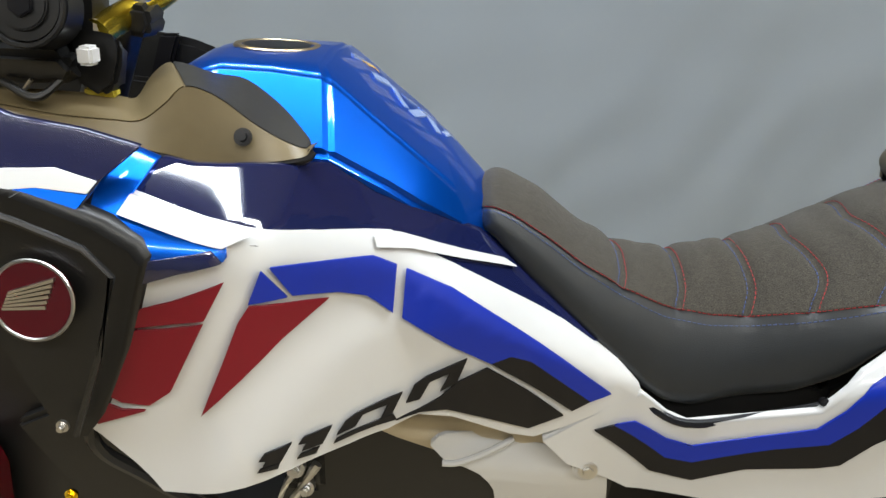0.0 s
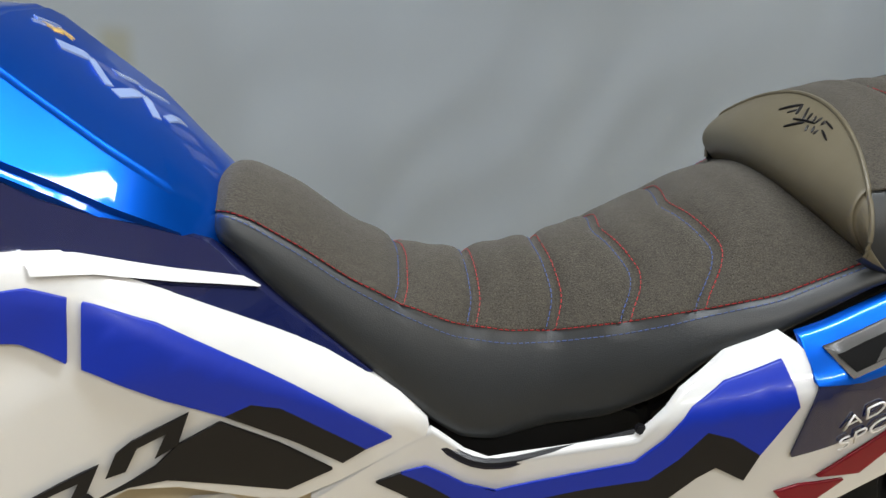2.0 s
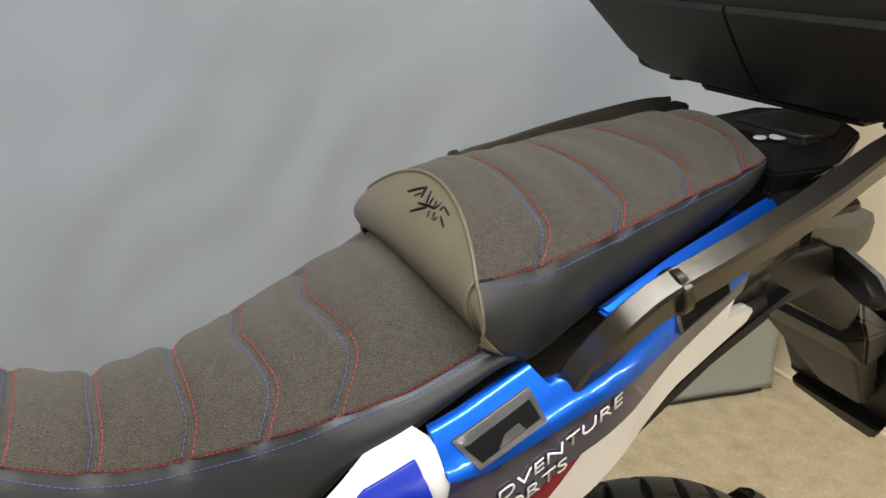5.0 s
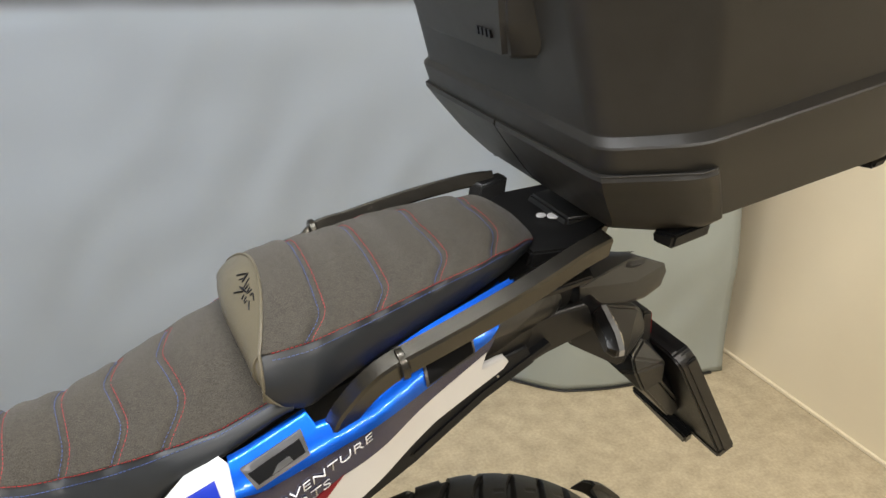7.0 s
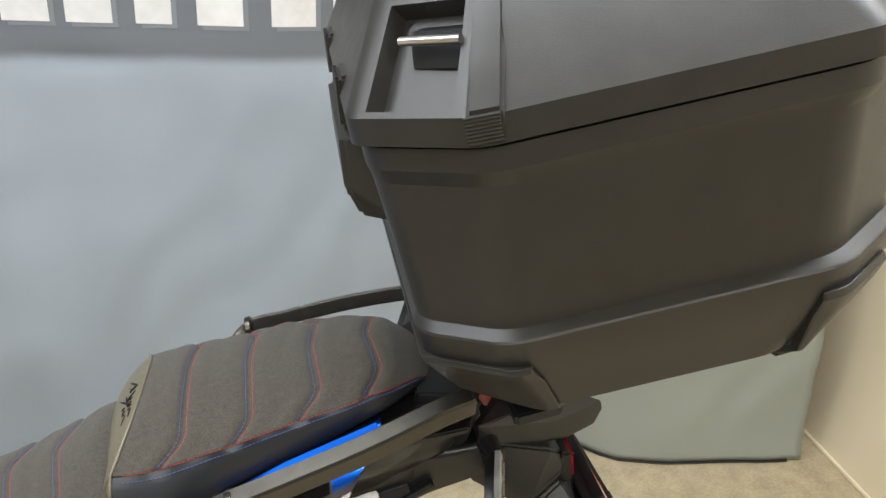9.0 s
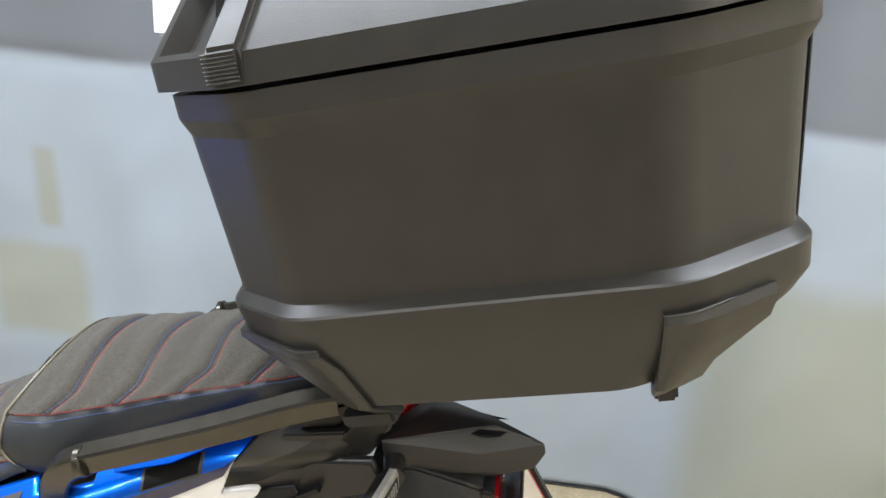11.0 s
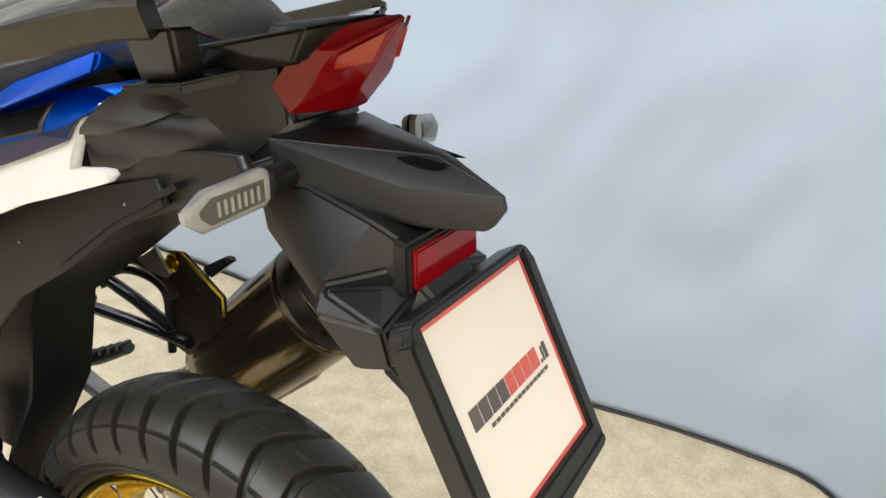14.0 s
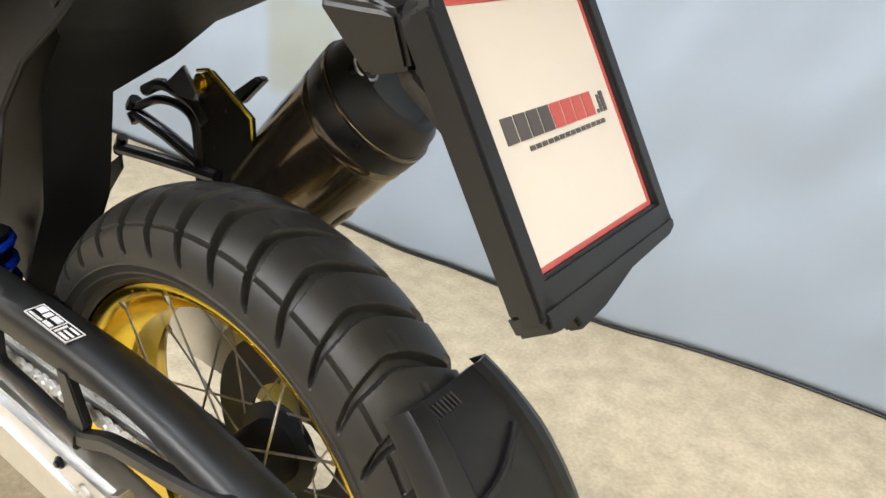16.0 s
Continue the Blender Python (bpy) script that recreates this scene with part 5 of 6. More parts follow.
HALF = [(-1.3, 0.002), (-1.0, 0.003), (-0.8, 0.004), (-0.5, 0.0058), (-0.2, 0.0062), (0.1, 0.005), (0.33, 0.0012), (0.38, -0.003)]
TREAD = 39


def tread_cut(phi, c):
    """Depth of the tread at the angle phi (degrees) and c across, from -1 at one shoulder to 1 at the other."""
    step = 360 / TREAD
    deep = 0.0
    for side, turn in ((1, 0.0), (-1, step / 2)):
        b = c * side
        p = (phi - turn - 2.0 - soft_table(b, SWEEP, 0.08)) % step
        d = min(p, step - p) * math.pi / 180 * TYRE_R
        if side < 0 and b > -0.36:
            continue
        fade = max(0.0, min(1.0, (b + 1.17) / 0.25))
        deep = max(deep, 0.0105 * fade * max(0.0, min(1.0, (soft_table(b, HALF, 0.05) - d) / 0.0036 + 0.5)))
        if abs(b + 0.72) < 0.03 and p > 1.2:
            deep = max(deep, 0.0028 * max(0.0, min(1.0, (0.014 - abs(b + 0.72)) / 0.012 + 0.5)))
        if side > 0 and abs(b + 0.12) < 0.03 and 2 < p < 5:
            deep = max(deep, 0.0012)
    return deep


def tyre_mesh():
    """A road tyre with swept tread grooves cut into a rounded crown."""
    nc, ns = 1620, 144
    bm = bmesh.new()
    rows = []
    for i in range(nc):
        phi = 2 * math.pi * i / nc
        row = []
        for k in range(ns + 1):
            s = -1 + 2 * k / ns
            q = abs(s)
            if q < 0.72:
                a = q / 0.72
                dy, r = TYRE_W * 0.93 * math.sin(a * 1.25) / math.sin(1.25), TYRE_R - 0.047 * (1 - math.cos(a * 1.25)) / (1 - math.cos(1.25))
                cut = tread_cut(math.degrees(phi), math.copysign(a, s))
                dy, r = dy - cut * 0.8 * a, r - cut * (1 - 0.4 * a)
            else:
                a = (q - 0.72) / 0.28
                dy, r = TYRE_W * (0.93 + 0.09 * math.sin(a * math.pi * 0.8) - 0.25 * a * a), TYRE_R - 0.047 - (TYRE_R - 0.047 - 0.236) * a
                dy += 0.0016 if 0.36 < a < 0.42 or 0.62 < a < 0.68 else 0.0026 if a > 0.84 else 0.0
                if a < 0.3:
                    cut = tread_cut(math.degrees(phi), math.copysign(1 + a, s))
                    dy, r = dy - cut * 0.8, r - cut * 0.6
            row.append(bm.verts.new((AXLE.x + r * math.cos(phi), Y0 + math.copysign(dy, s), AXLE.z + r * math.sin(phi))))
        rows.append(row)
    for i in range(nc):
        b = rows[(i + 1) % nc]
        for k in range(ns):
            bm.faces.new((rows[i][k], rows[i][k + 1], b[k + 1], b[k]))
    return bm


wheel = part("rear_wheel", lathe([(-0.058, 0.2315), (-0.056, 0.235), (-0.051, 0.234), (-0.049, 0.226), (-0.03, 0.222), (-0.022, 0.205), (0.022, 0.205), (0.03, 0.222), (0.049, 0.226), (0.051, 0.234), (0.056, 0.235), (0.058, 0.2315),
                                 (0.056, 0.2235), (0.045, 0.2165), (0.03, 0.212), (0.02, 0.196), (-0.02, 0.196), (-0.03, 0.212), (-0.045, 0.2165), (-0.056, 0.2235)], 128), GOLD, bike, "rear wheel with gold anodised spoked rim", angle=50)
part("tyre", tyre_mesh(), RUBBER, wheel, "black road tyre with swept tread grooves", angle=35)
hub = part("hub", lathe([(-0.06, 0.012), (-0.06, 0.04), (-0.05, 0.055), (-0.04, 0.058), (-0.036, 0.04), (0.036, 0.04), (0.04, 0.058), (0.05, 0.055), (0.06, 0.04), (0.06, 0.012)], 48), MATT, wheel, "black hub")
part("brake_disc", lathe([(0.064, 0.07), (0.064, 0.128), (0.069, 0.128), (0.069, 0.07)], 64), MATT, wheel, "dark brake disc")
part("brake_caliper", hull([AXLE + Vector(q) for q in ((0.02, 0.045, 0.06), (0.09, 0.045, 0.03), (0.11, 0.045, 0.09), (0.04, 0.045, 0.13), (0.02, 0.095, 0.06), (0.09, 0.095, 0.03), (0.11, 0.095, 0.09), (0.04, 0.095, 0.13))], 0.006), MATT, wheel, "black brake caliper")
for k in range(32):
    a = 2 * math.pi * (k + 0.35) / 32
    sgn = -1 if k % 2 else 1
    b = a + (0.95 if (k // 2) % 2 else -0.95)
    p = AXLE + Vector((0.217 * math.cos(a), sgn * 0.0505, 0.217 * math.sin(a)))
    q = AXLE + Vector((0.054 * math.cos(b), sgn * 0.042, 0.054 * math.sin(b)))
    part("spoke", tube([p, q], 0.0014, 6), STEEL, wheel)
    r = (p - AXLE).normalized()
    part("spoke_nut", tube([p - r * 0.004, p + r * 0.0105, p + r * 0.0125], [0.0032, 0.0036, 0.002], 8), STEEL, wheel)
for k in range(46):
    a = 2 * math.pi * k / 46 + 0.7
    p = AXLE + Vector((0.228 * math.cos(a), -0.0565, 0.228 * math.sin(a)))
    if 0.6 < a % (2 * math.pi) < 2.4 and k % 6 not in (0, 5):
        t1, t2, n1 = Vector((-math.sin(a), 0, math.cos(a))), Vector((math.cos(a), 0, math.sin(a))), Vector((0, -1, 0))
        part("rim_mark", hull([p + t1 * u + t2 * v + n1 * w for u in (-0.0026, 0.0026) for v in (-0.0011, 0.0011) for w in (0, 0.0012)], 0), GOLD, wheel)
part("sprocket", lathe([(-0.075, 0.05), (-0.075, 0.108), (-0.069, 0.108), (-0.069, 0.05)], 44), GOLD, wheel, "gold rear sprocket")
part("axle_nut", merged(tube([AXLE + Vector((0, -0.13, 0)), AXLE + Vector((0, -0.06, 0))], 0.012, 12), disc(AXLE + Vector((0, -0.13, 0)), (0, 1, 0), 0.02, 0.016, 6, 0.002)), STEEL, wheel)

# ---- swingarm, chain and guards ----
ARM = [(0.2, 0.5), (0.3, 0.475), (0.44, 0.454), (0.51, 0.448), (0.64, 0.437), (0.74, 0.42), (0.76, 0.39), (0.74, 0.36), (0.55, 0.345), (0.4, 0.355), (0.2, 0.42)]
swing = part("swingarm", slab(ARM, 0.61, 0.648, 0.008), ALU, bike, "brushed aluminium swingarm")
part("swingarm_beam", slab(ARM, 0.882, 0.918, 0.008), ALU, swing)
part("swingarm_rib", slab([(0.25, 0.455), (0.42, 0.425), (0.6, 0.405), (0.6, 0.395), (0.42, 0.408), (0.25, 0.438)], 0.606, 0.613, 0.003), ALU, swing)
bolt((0.562, 0.608, 0.43), (0, -1, 0), 0.007, swing, INK)
bolt((0.6, 0.608, 0.41), (0, -1, 0), 0.012, swing)
part("chain_adjuster", box(0.66, 0.735, 0.603, 0.613, 0.375, 0.4, 0.002), STEEL, swing)
part("adjuster_nut", disc((0.68, 0.6, 0.455), (0.4, -1, 0.3), 0.012, 0.02, 6, 0.002), STEEL, swing)
part("chain_slider", bar([(0.38, 0.625, 0.488), (0.441, 0.622, 0.482), (0.499, 0.62, 0.478), (0.59, 0.618, 0.468)], 0.008, 0.011, 0.6), BLACK, swing, "black chain slider rail")
GUARD_Z = [(0.3, 0.566), (0.45, 0.566), (0.57, 0.564), (0.64, 0.558), (0.72, 0.543), (0.8, 0.522), (0.86, 0.502)]
GUARD_LOW = [(0.3, 0.535), (0.45, 0.537), (0.57, 0.535), (0.632, 0.541), (0.69, 0.537), (0.727, 0.522), (0.8, 0.505), (0.86, 0.492)]
rings = []
for k in range(29):
    x = 0.3 + 0.02 * k
    zt, zl = soft_table(x, GUARD_Z, 0.03), soft_table(x, GUARD_LOW, 0.02)
    rings.append([(x, 0.676, zt - 0.03), (x, 0.676, zt - 0.014), (x, 0.668, zt - 0.004), (x, 0.655, zt), (x, 0.634, zt), (x, 0.624, zt - 0.005), (x, 0.62, zt - 0.014), (x, 0.619, zl), (x, 0.624, zl), (x, 0.63, zt - 0.014), (x, 0.66, zt - 0.012)])
chain_guard = part("chain_guard", loft(rings), BLACK, bike, "black plastic chain guard with two side windows and a label", angle=50)
part("guard_back", slab([(0.3, 0.55), (0.74, 0.53), (0.74, 0.49), (0.6, 0.455), (0.3, 0.455)], 0.672, 0.676, 0.001), MATT, chain_guard)
part("window_post", slab([(0.562, 0.54), (0.58, 0.54), (0.602, 0.487), (0.592, 0.468), (0.572, 0.468), (0.568, 0.5)], 0.617, 0.627, 0.002), BLACK, chain_guard)
part("lower_strip", bar([(0.575, 0.62, 0.47), (0.6, 0.62, 0.473), (0.64, 0.62, 0.489), (0.69, 0.62, 0.497), (0.74, 0.621, 0.502), (0.82, 0.625, 0.512)], 0.008, 0.009, 0.6), BLACK, chain_guard)
part("front_post", slab([(0.42, 0.54), (0.45, 0.54), (0.445, 0.5), (0.455, 0.48), (0.42, 0.48)], 0.617, 0.627, 0.002), BLACK, chain_guard)


def on_label(u, v, n):
    """A point of the label: u along, v across, both 0 to 1, n above the guard."""
    x = 0.488 + 0.08 * u
    return Vector((x, 0.628 + 0.0235 * v - 0.003 * u, soft_table(x, GUARD_Z, 0.03) + n - (0.0022 if v < 0.1 else 0)))


def label_block(u1, u2, v1, v2, n):
    return hull([on_label(u, v, h) for u in (u1, u2) for v in (v1, v2) for h in (n - 0.002, n)], 0)


sticker = part("label_plate", label_block(0, 1, 0.12, 1, 0.0006), INK, chain_guard, "small black and white label")
for u1, u2, v1, v2 in ((0.0, 1.0, 0.12, 0.17), (0.0, 1.0, 0.95, 1.0), (0.0, 0.02, 0.12, 1.0), (0.98, 1.0, 0.12, 1.0), (0.6, 0.62, 0.12, 1.0), (0.05, 0.2, 0.55, 0.9), (0.24, 0.34, 0.5, 0.85), (0.38, 0.56, 0.6, 0.88), (0.05, 0.34, 0.24, 0.34), (0.38, 0.56, 0.24, 0.42),
                       (0.66, 0.7, 0.24, 0.8), (0.74, 0.95, 0.26, 0.38), (0.74, 0.95, 0.5, 0.6), (0.74, 0.95, 0.75, 0.85)):
    part("white_print", label_block(u1, u2, v1, v2, 0.0011), LAMP_WHITE, sticker)

chain = part("drive_chain", tube([(0.3, 0.65, 0.479), (0.5, 0.65, 0.478), (0.72, 0.65, 0.48)], 0.004, 8), STEEL, bike, "steel drive chain")
link_mesh = None
for k in range(26):
    c = Vector((0.31 + 0.0159 * k, 0.65 - (0.006 if k % 2 else 0.004), 0.479 + 0.002 * math.sin(k * 0.5)))
    if link_mesh is None:
        plates = []
        for dy in (-0.006, 0.009):
            plates += [disc((dx, dy, 0), (0, 1, 0), 0.0098, 0.0024, 14, 0.0006) for dx in (-0.008, 0.008)] + [box(-0.008, 0.008, dy - 0.0012, dy + 0.0012, -0.006, 0.006, 0.0006)]
        plates += [disc((dx, -0.0085, 0), (0, 1, 0), 0.0032, 0.003, 10, 0.0005) for dx in (-0.008, 0.008)]
        ob = part("chain_link", merged(*plates), ZINC, chain)
        link_mesh = ob.data
    else:
        ob = new("chain_link", link_mesh)
        ob.parent = chain
    ob.location = c

SPLASH = [(0.72, 0.985), (0.64, 0.935), (0.56, 0.87), (0.485, 0.83), (0.452, 0.79), (0.434, 0.755), (0.421, 0.69), (0.408, 0.63), (0.352, 0.53), (0.315, 0.45), (0.298, 0.39), (0.29, 0.33)]
def splash_row(x, z):
    near, far = (0.66 if z > 0.84 else 0.705), lerp_table(z, [(0.755, 0.785), (0.79, 0.853), (0.83, 0.885), (0.87, 0.92)])
    return [(x, near + (far - near) * k, z) for k in (0, 0.08, 0.3, 0.6, 0.85, 1)]


splash = loft([splash_row(x, z) for x, z in SPLASH], cap=False, closed=False)
r = bmesh.ops.extrude_face_region(splash, geom=splash.faces[:])
for v in r["geom"]:
    if isinstance(v, bmesh.types.BMVert):
        v.co += Vector((-0.004, 0, 0.004))
inner = part("inner_fender", splash, MATT, bike, "matt black splash guard before the rear wheel", angle=25)
part("guard_side", panel([(0.2, 0.74), (0.3, 0.8), (0.45, 0.87), (0.6, 0.955), (0.69, 0.985), (0.7, 0.965), (0.64, 0.927), (0.56, 0.862), (0.485, 0.81), (0.43, 0.75), (0.39, 0.65), (0.2, 0.57)], flat(0.66), edge=0.003, thick=0.008, cell=0.05), MATT, inner)
part("guard_wall", panel([(0.02, 0.78), (0.3, 0.82), (0.46, 0.82), (0.436, 0.77), (0.42, 0.69), (0.407, 0.63), (0.351, 0.53), (0.325, 0.48), (0.02, 0.46)], flat(0.742), edge=0.003, thick=0.008, cell=0.05), MATT, inner)
part("fender_pocket", panel([(0.57, 0.915), (0.6, 0.935), (0.64, 0.945), (0.62, 0.915), (0.585, 0.895)], flat(0.668), edge=0.004, thick=0.016), BLACK, inner)
part("fender_edge", panel([(0.45, 0.88), (0.6, 0.978), (0.66, 1.005), (0.77, 1.02), (0.785, 0.99), (0.72, 0.968), (0.6, 0.91), (0.46, 0.83)], flat(0.668), edge=0.004, thick=0.016), BLACK, inner)
for x, z in ((0.655, 0.955), (0.5, 0.875)):
    bolt((x, 0.666, z), (0, -1, 0), 0.003, inner)
shock = part("shock_absorber", tube([(0.26, 0.7, 0.45), (0.265, 0.7, 0.56)], 0.028, 20), BLACK, bike, "rear shock with blue spring coils")
part("spring_coil", tube([(0.263 + 0.031 * math.cos(a * 0.5), 0.7 + 0.031 * math.sin(a * 0.5), 0.46 + 0.0022 * a) for a in range(44)], 0.006, 8), BLUE, shock)

# ---- silencer and its hanger ----
MA, MB = Vector((0.475, 0.942, 0.57)), Vector((0.655, 0.955, 0.76))
axis = (MB - MA).normalized()


def shell(stations, n=36, squash=0.82):
    side = axis.cross(Vector((0, 1, 0))).normalized()
    up = side.cross(axis).normalized()
    return loft([[MA + axis * d + side * (r * math.cos(2 * math.pi * k / n)) + up * (r * squash * math.sin(2 * math.pi * k / n)) for k in range(n)] for d, r in stations])


silencer = part("silencer", shell([(-0.02, 0.05), (0.0, 0.064), (0.03, 0.07), (0.1, 0.074), (0.18, 0.077), (0.235, 0.077)], 48), MUFFLER, bike, "smoked metal silencer with black end cap", angle=40)
part("end_band", shell([(0.2265, 0.0765), (0.23, 0.0785), (0.236, 0.0785), (0.24, 0.076)]), MUFFLER, silencer)
part("end_cap", shell([(0.238, 0.075), (0.244, 0.079), (0.268, 0.08), (0.274, 0.077), (0.296, 0.073), (0.31, 0.064), (0.313, 0.056), (0.304, 0.048), (0.302, 0.02)]), BLACK, silencer, "black end cap", angle=30)
part("cap_rim", shell([(0.27, 0.078), (0.272, 0.08), (0.2755, 0.08), (0.277, 0.0775)]), MUFFLER, silencer, "polished rim of the end cap")
mouth = MA + axis * 0.312 + axis.cross(Vector((0, 1, 0))).normalized() * 0.02 - Vector((0, 0.036, 0))
part("outlet", tube([mouth - axis * 0.02, mouth - axis * 0.004, mouth], [0.02, 0.017, 0.014], 18), INK, silencer)
part("outlet_ring", ring(mouth, axis, 0.0145, 0.0016, 24, 6), STEEL, silencer)
part("heat_shield", shell([(0.03, 0.07), (0.04, 0.074), (0.15, 0.08), (0.165, 0.077)], 36, 0.4), MUFFLER, silencer)
part("exhaust_pipe", tube(smooth_path([(0.3, 0.9, 0.42), (0.36, 0.905, 0.5), (0.42, 0.92, 0.53), (0.475, 0.942, 0.57)], 5), 0.034, 14), MUFFLER, silencer)
for d, k in ((0.262, 0.9), (0.262, 2.6), (0.262, 4.2), (0.262, 5.2)):
    side = axis.cross(Vector((0, 1, 0))).normalized()
    up = side.cross(axis).normalized()
    nrm = side * math.cos(k) + up * math.sin(k)
    bolt(MA + axis * d + side * (0.078 * math.cos(k)) + up * (0.064 * math.sin(k)), nrm, 0.006, silencer, INK)
hanger = part("silencer_hanger", hull([(x, y, z) for x, z in ((0.425, 0.757), (0.452, 0.768), (0.523, 0.725), (0.525, 0.69), (0.47, 0.61), (0.43, 0.62), (0.43, 0.7)) for y in (0.9, 0.908)], 0.002), RAIL, bike, "dark metal silencer hanger")
part("hanger_edge", tube([(0.432, 0.898, 0.764), (0.452, 0.898, 0.769), (0.49, 0.899, 0.746), (0.523, 0.9, 0.725), (0.525, 0.9, 0.7)], 0.0025, 6), GOLD, hanger)
bolt((0.438, 0.897, 0.75), (0, -1, 0), 0.012, hanger, GOLD)
part("hanger_tab", hull([(x, y, z) for x, z in ((0.372, 0.734), (0.415, 0.768), (0.44, 0.737), (0.43, 0.728), (0.39, 0.728)) for y in (0.89, 0.895)], 0.001), ALU, hanger)
part("hanger_lever", hull([(x, y, z) for x, z in ((0.458, 0.738), (0.501, 0.767), (0.515, 0.765), (0.472, 0.726)) for y in (0.925, 0.94)], 0.003), BLACK, hanger)
strut = part("subframe_tube", tube([(0.3, 0.9, 0.682), (0.36, 0.9, 0.668), (0.425, 0.9, 0.647)], 0.009, 8), BLACK, bike)
for pth, r in (([(0.25, 0.9, 0.622), (0.35, 0.9, 0.63), (0.46, 0.9, 0.636)], 0.009), ([(0.3, 0.9, 0.69), (0.345, 0.9, 0.71), (0.391, 0.9, 0.713), (0.418, 0.9, 0.7), (0.424, 0.9, 0.665), (0.425, 0.9, 0.61)], 0.006),
               ([(0.33, 0.895, 0.72), (0.37, 0.895, 0.735), (0.42, 0.9, 0.72), (0.44, 0.9, 0.7)], 0.008), ([(0.3, 0.9, 0.7), (0.29, 0.9, 0.685), (0.3, 0.9, 0.67)], 0.009), ([(0.262, 0.9, 0.64), (0.25, 0.9, 0.615)], 0.008)):
    part("brace_tube", tube(smooth_path(pth, 4), r, 8), BLACK, strut)
part("bracket_plate", hull([(x, y, z) for x, z in ((0.2, 0.575), (0.252, 0.612), (0.253, 0.592), (0.205, 0.535)) for y in (0.9, 0.904)], 0.001), BLACK, strut)
peg = part("foot_peg", tube([(0.08, 0.96, 0.42), (0.15, 0.985, 0.45), (0.205, 1.0, 0.483)], [0.012, 0.016, 0.014], 10, 0.6), BLACK, bike, "ribbed black pillion foot peg")
for k in range(7):
    c = Vector((0.1, 0.967, 0.43)).lerp(Vector((0.195, 0.997, 0.478)), k / 6)
    part("peg_rib", box(c.x - 0.004, c.x + 0.004, c.y - 0.014, c.y + 0.014, c.z + 0.004, c.z + 0.014, 0.001), BLACK, peg)

# ---- mud flap behind the tyre ----
FLAP_X = [(-1.0, -0.024), (-0.96, -0.009), (-0.9, -0.003), (-0.66, -0.001), (-0.6, -0.0015), (-0.57, -0.003), (-0.54, -0.0075), (-0.2, -0.008), (0.2, -0.008), (0.54, -0.006), (0.58, 0.002), (0.72, 0.001), (0.9, -0.008), (1.0, -0.03)]


def flap_mesh():
    """The mudguard: a shell round the tyre with a sunk middle panel, wider and further off downwards."""
    rows = []
    for g in range(43, -36, -3):
        t = (43 - g) / 79
        r, w = lerp_table(-g, [(-43, 0.347), (-30, 0.364), (-10, 0.386), (36, 0.398)]), lerp_table(-g, [(-43, 0.064), (-30, 0.08), (-10, 0.092), (36, 0.098)])
        a = radians(g)
        rows.append([(AXLE.x + (r + d) * math.cos(a), Y0 + s * w, AXLE.z + (r + d) * math.sin(a) - (0.006 * (1 - abs(s)) if g == 43 else 0)) for s, d in FLAP_X])
    bm = loft(rows, cap=False, closed=False)
    r = bmesh.ops.extrude_face_region(bm, geom=bm.faces[:])
    for v in r["geom"]:
        if isinstance(v, bmesh.types.BMVert):
            v.co -= Vector((v.co.x - AXLE.x, 0, v.co.z - AXLE.z)).normalized() * 0.005
    return bm


def flap_at(g, dy, lift=0.0):
    r = lerp_table(-g, [(-43, 0.347), (-30, 0.364), (-10, 0.386), (36, 0.398)]) - 0.008 + lift
    return Vector((AXLE.x + r * math.cos(radians(g)), Y0 + dy, AXLE.z + r * math.sin(radians(g))))


flap = part("mud_flap", flap_mesh(), BLACK, bike, "black plastic mudguard with a sunk panel behind the tyre", angle=25)
part("flap_ridge", merged(bar([flap_at(28, -0.042, 0.003), flap_at(28.5, -0.02, 0.003), flap_at(29.5, 0.0, 0.003)], 0.004, 0.005), bar([flap_at(29.5, 0.0, 0.003), flap_at(31.5, 0.022, 0.003), flap_at(33, 0.034, 0.003)], 0.004, 0.005)), BLACK, flap)
for k in range(7):
    part("flap_hatch", tube([flap_at(41.5, -0.036 + 0.005 * k, 0.0008), flap_at(39.5, -0.033 + 0.005 * k, 0.0008)], 0.0009, 5), BLACK, flap)
part("flap_arm", bar([(0.66, 0.69, 0.33), (0.8, 0.685, 0.28), (0.95, 0.69, 0.22)], 0.012, 0.014), BLACK, flap)

# ---- stand ----
stand = part("centre_stand", tube(smooth_path([(0.24, 0.67, 0.42), (0.28, 0.64, 0.2), (0.33, 0.62, 0.014), (0.37, 0.615, 0.014)], 5), 0.014, 10), BLACK, bike, "black tubular centre stand")
part("stand_leg", tube(smooth_path([(0.24, 0.86, 0.42), (0.28, 0.89, 0.2), (0.33, 0.91, 0.014), (0.37, 0.915, 0.014)], 5), 0.014, 10), BLACK, stand)

# ---- handlebar area ----
bars = part("handlebar", tube(smooth_path([(-0.27, 0.84, 1.2), (-0.288, 0.76, 1.174), (-0.303, 0.7, 1.152), (-0.318, 0.662, 1.138), (-0.322, 0.63, 1.13)], 5), 0.011, 16), GOLD, bike, "gold handlebar in black clamps")
part("bar_clamp", hull([(-0.314, 0.66, 1.127), (-0.298, 0.66, 1.125), (-0.293, 0.66, 1.135), (-0.296, 0.66, 1.147), (-0.31, 0.66, 1.149), (-0.316, 0.66, 1.14), (-0.315, 0.69, 1.125), (-0.295, 0.69, 1.125), (-0.29, 0.69, 1.14), (-0.3, 0.69, 1.153), (-0.314, 0.69, 1.15)], 0.004), BLACK, bars)
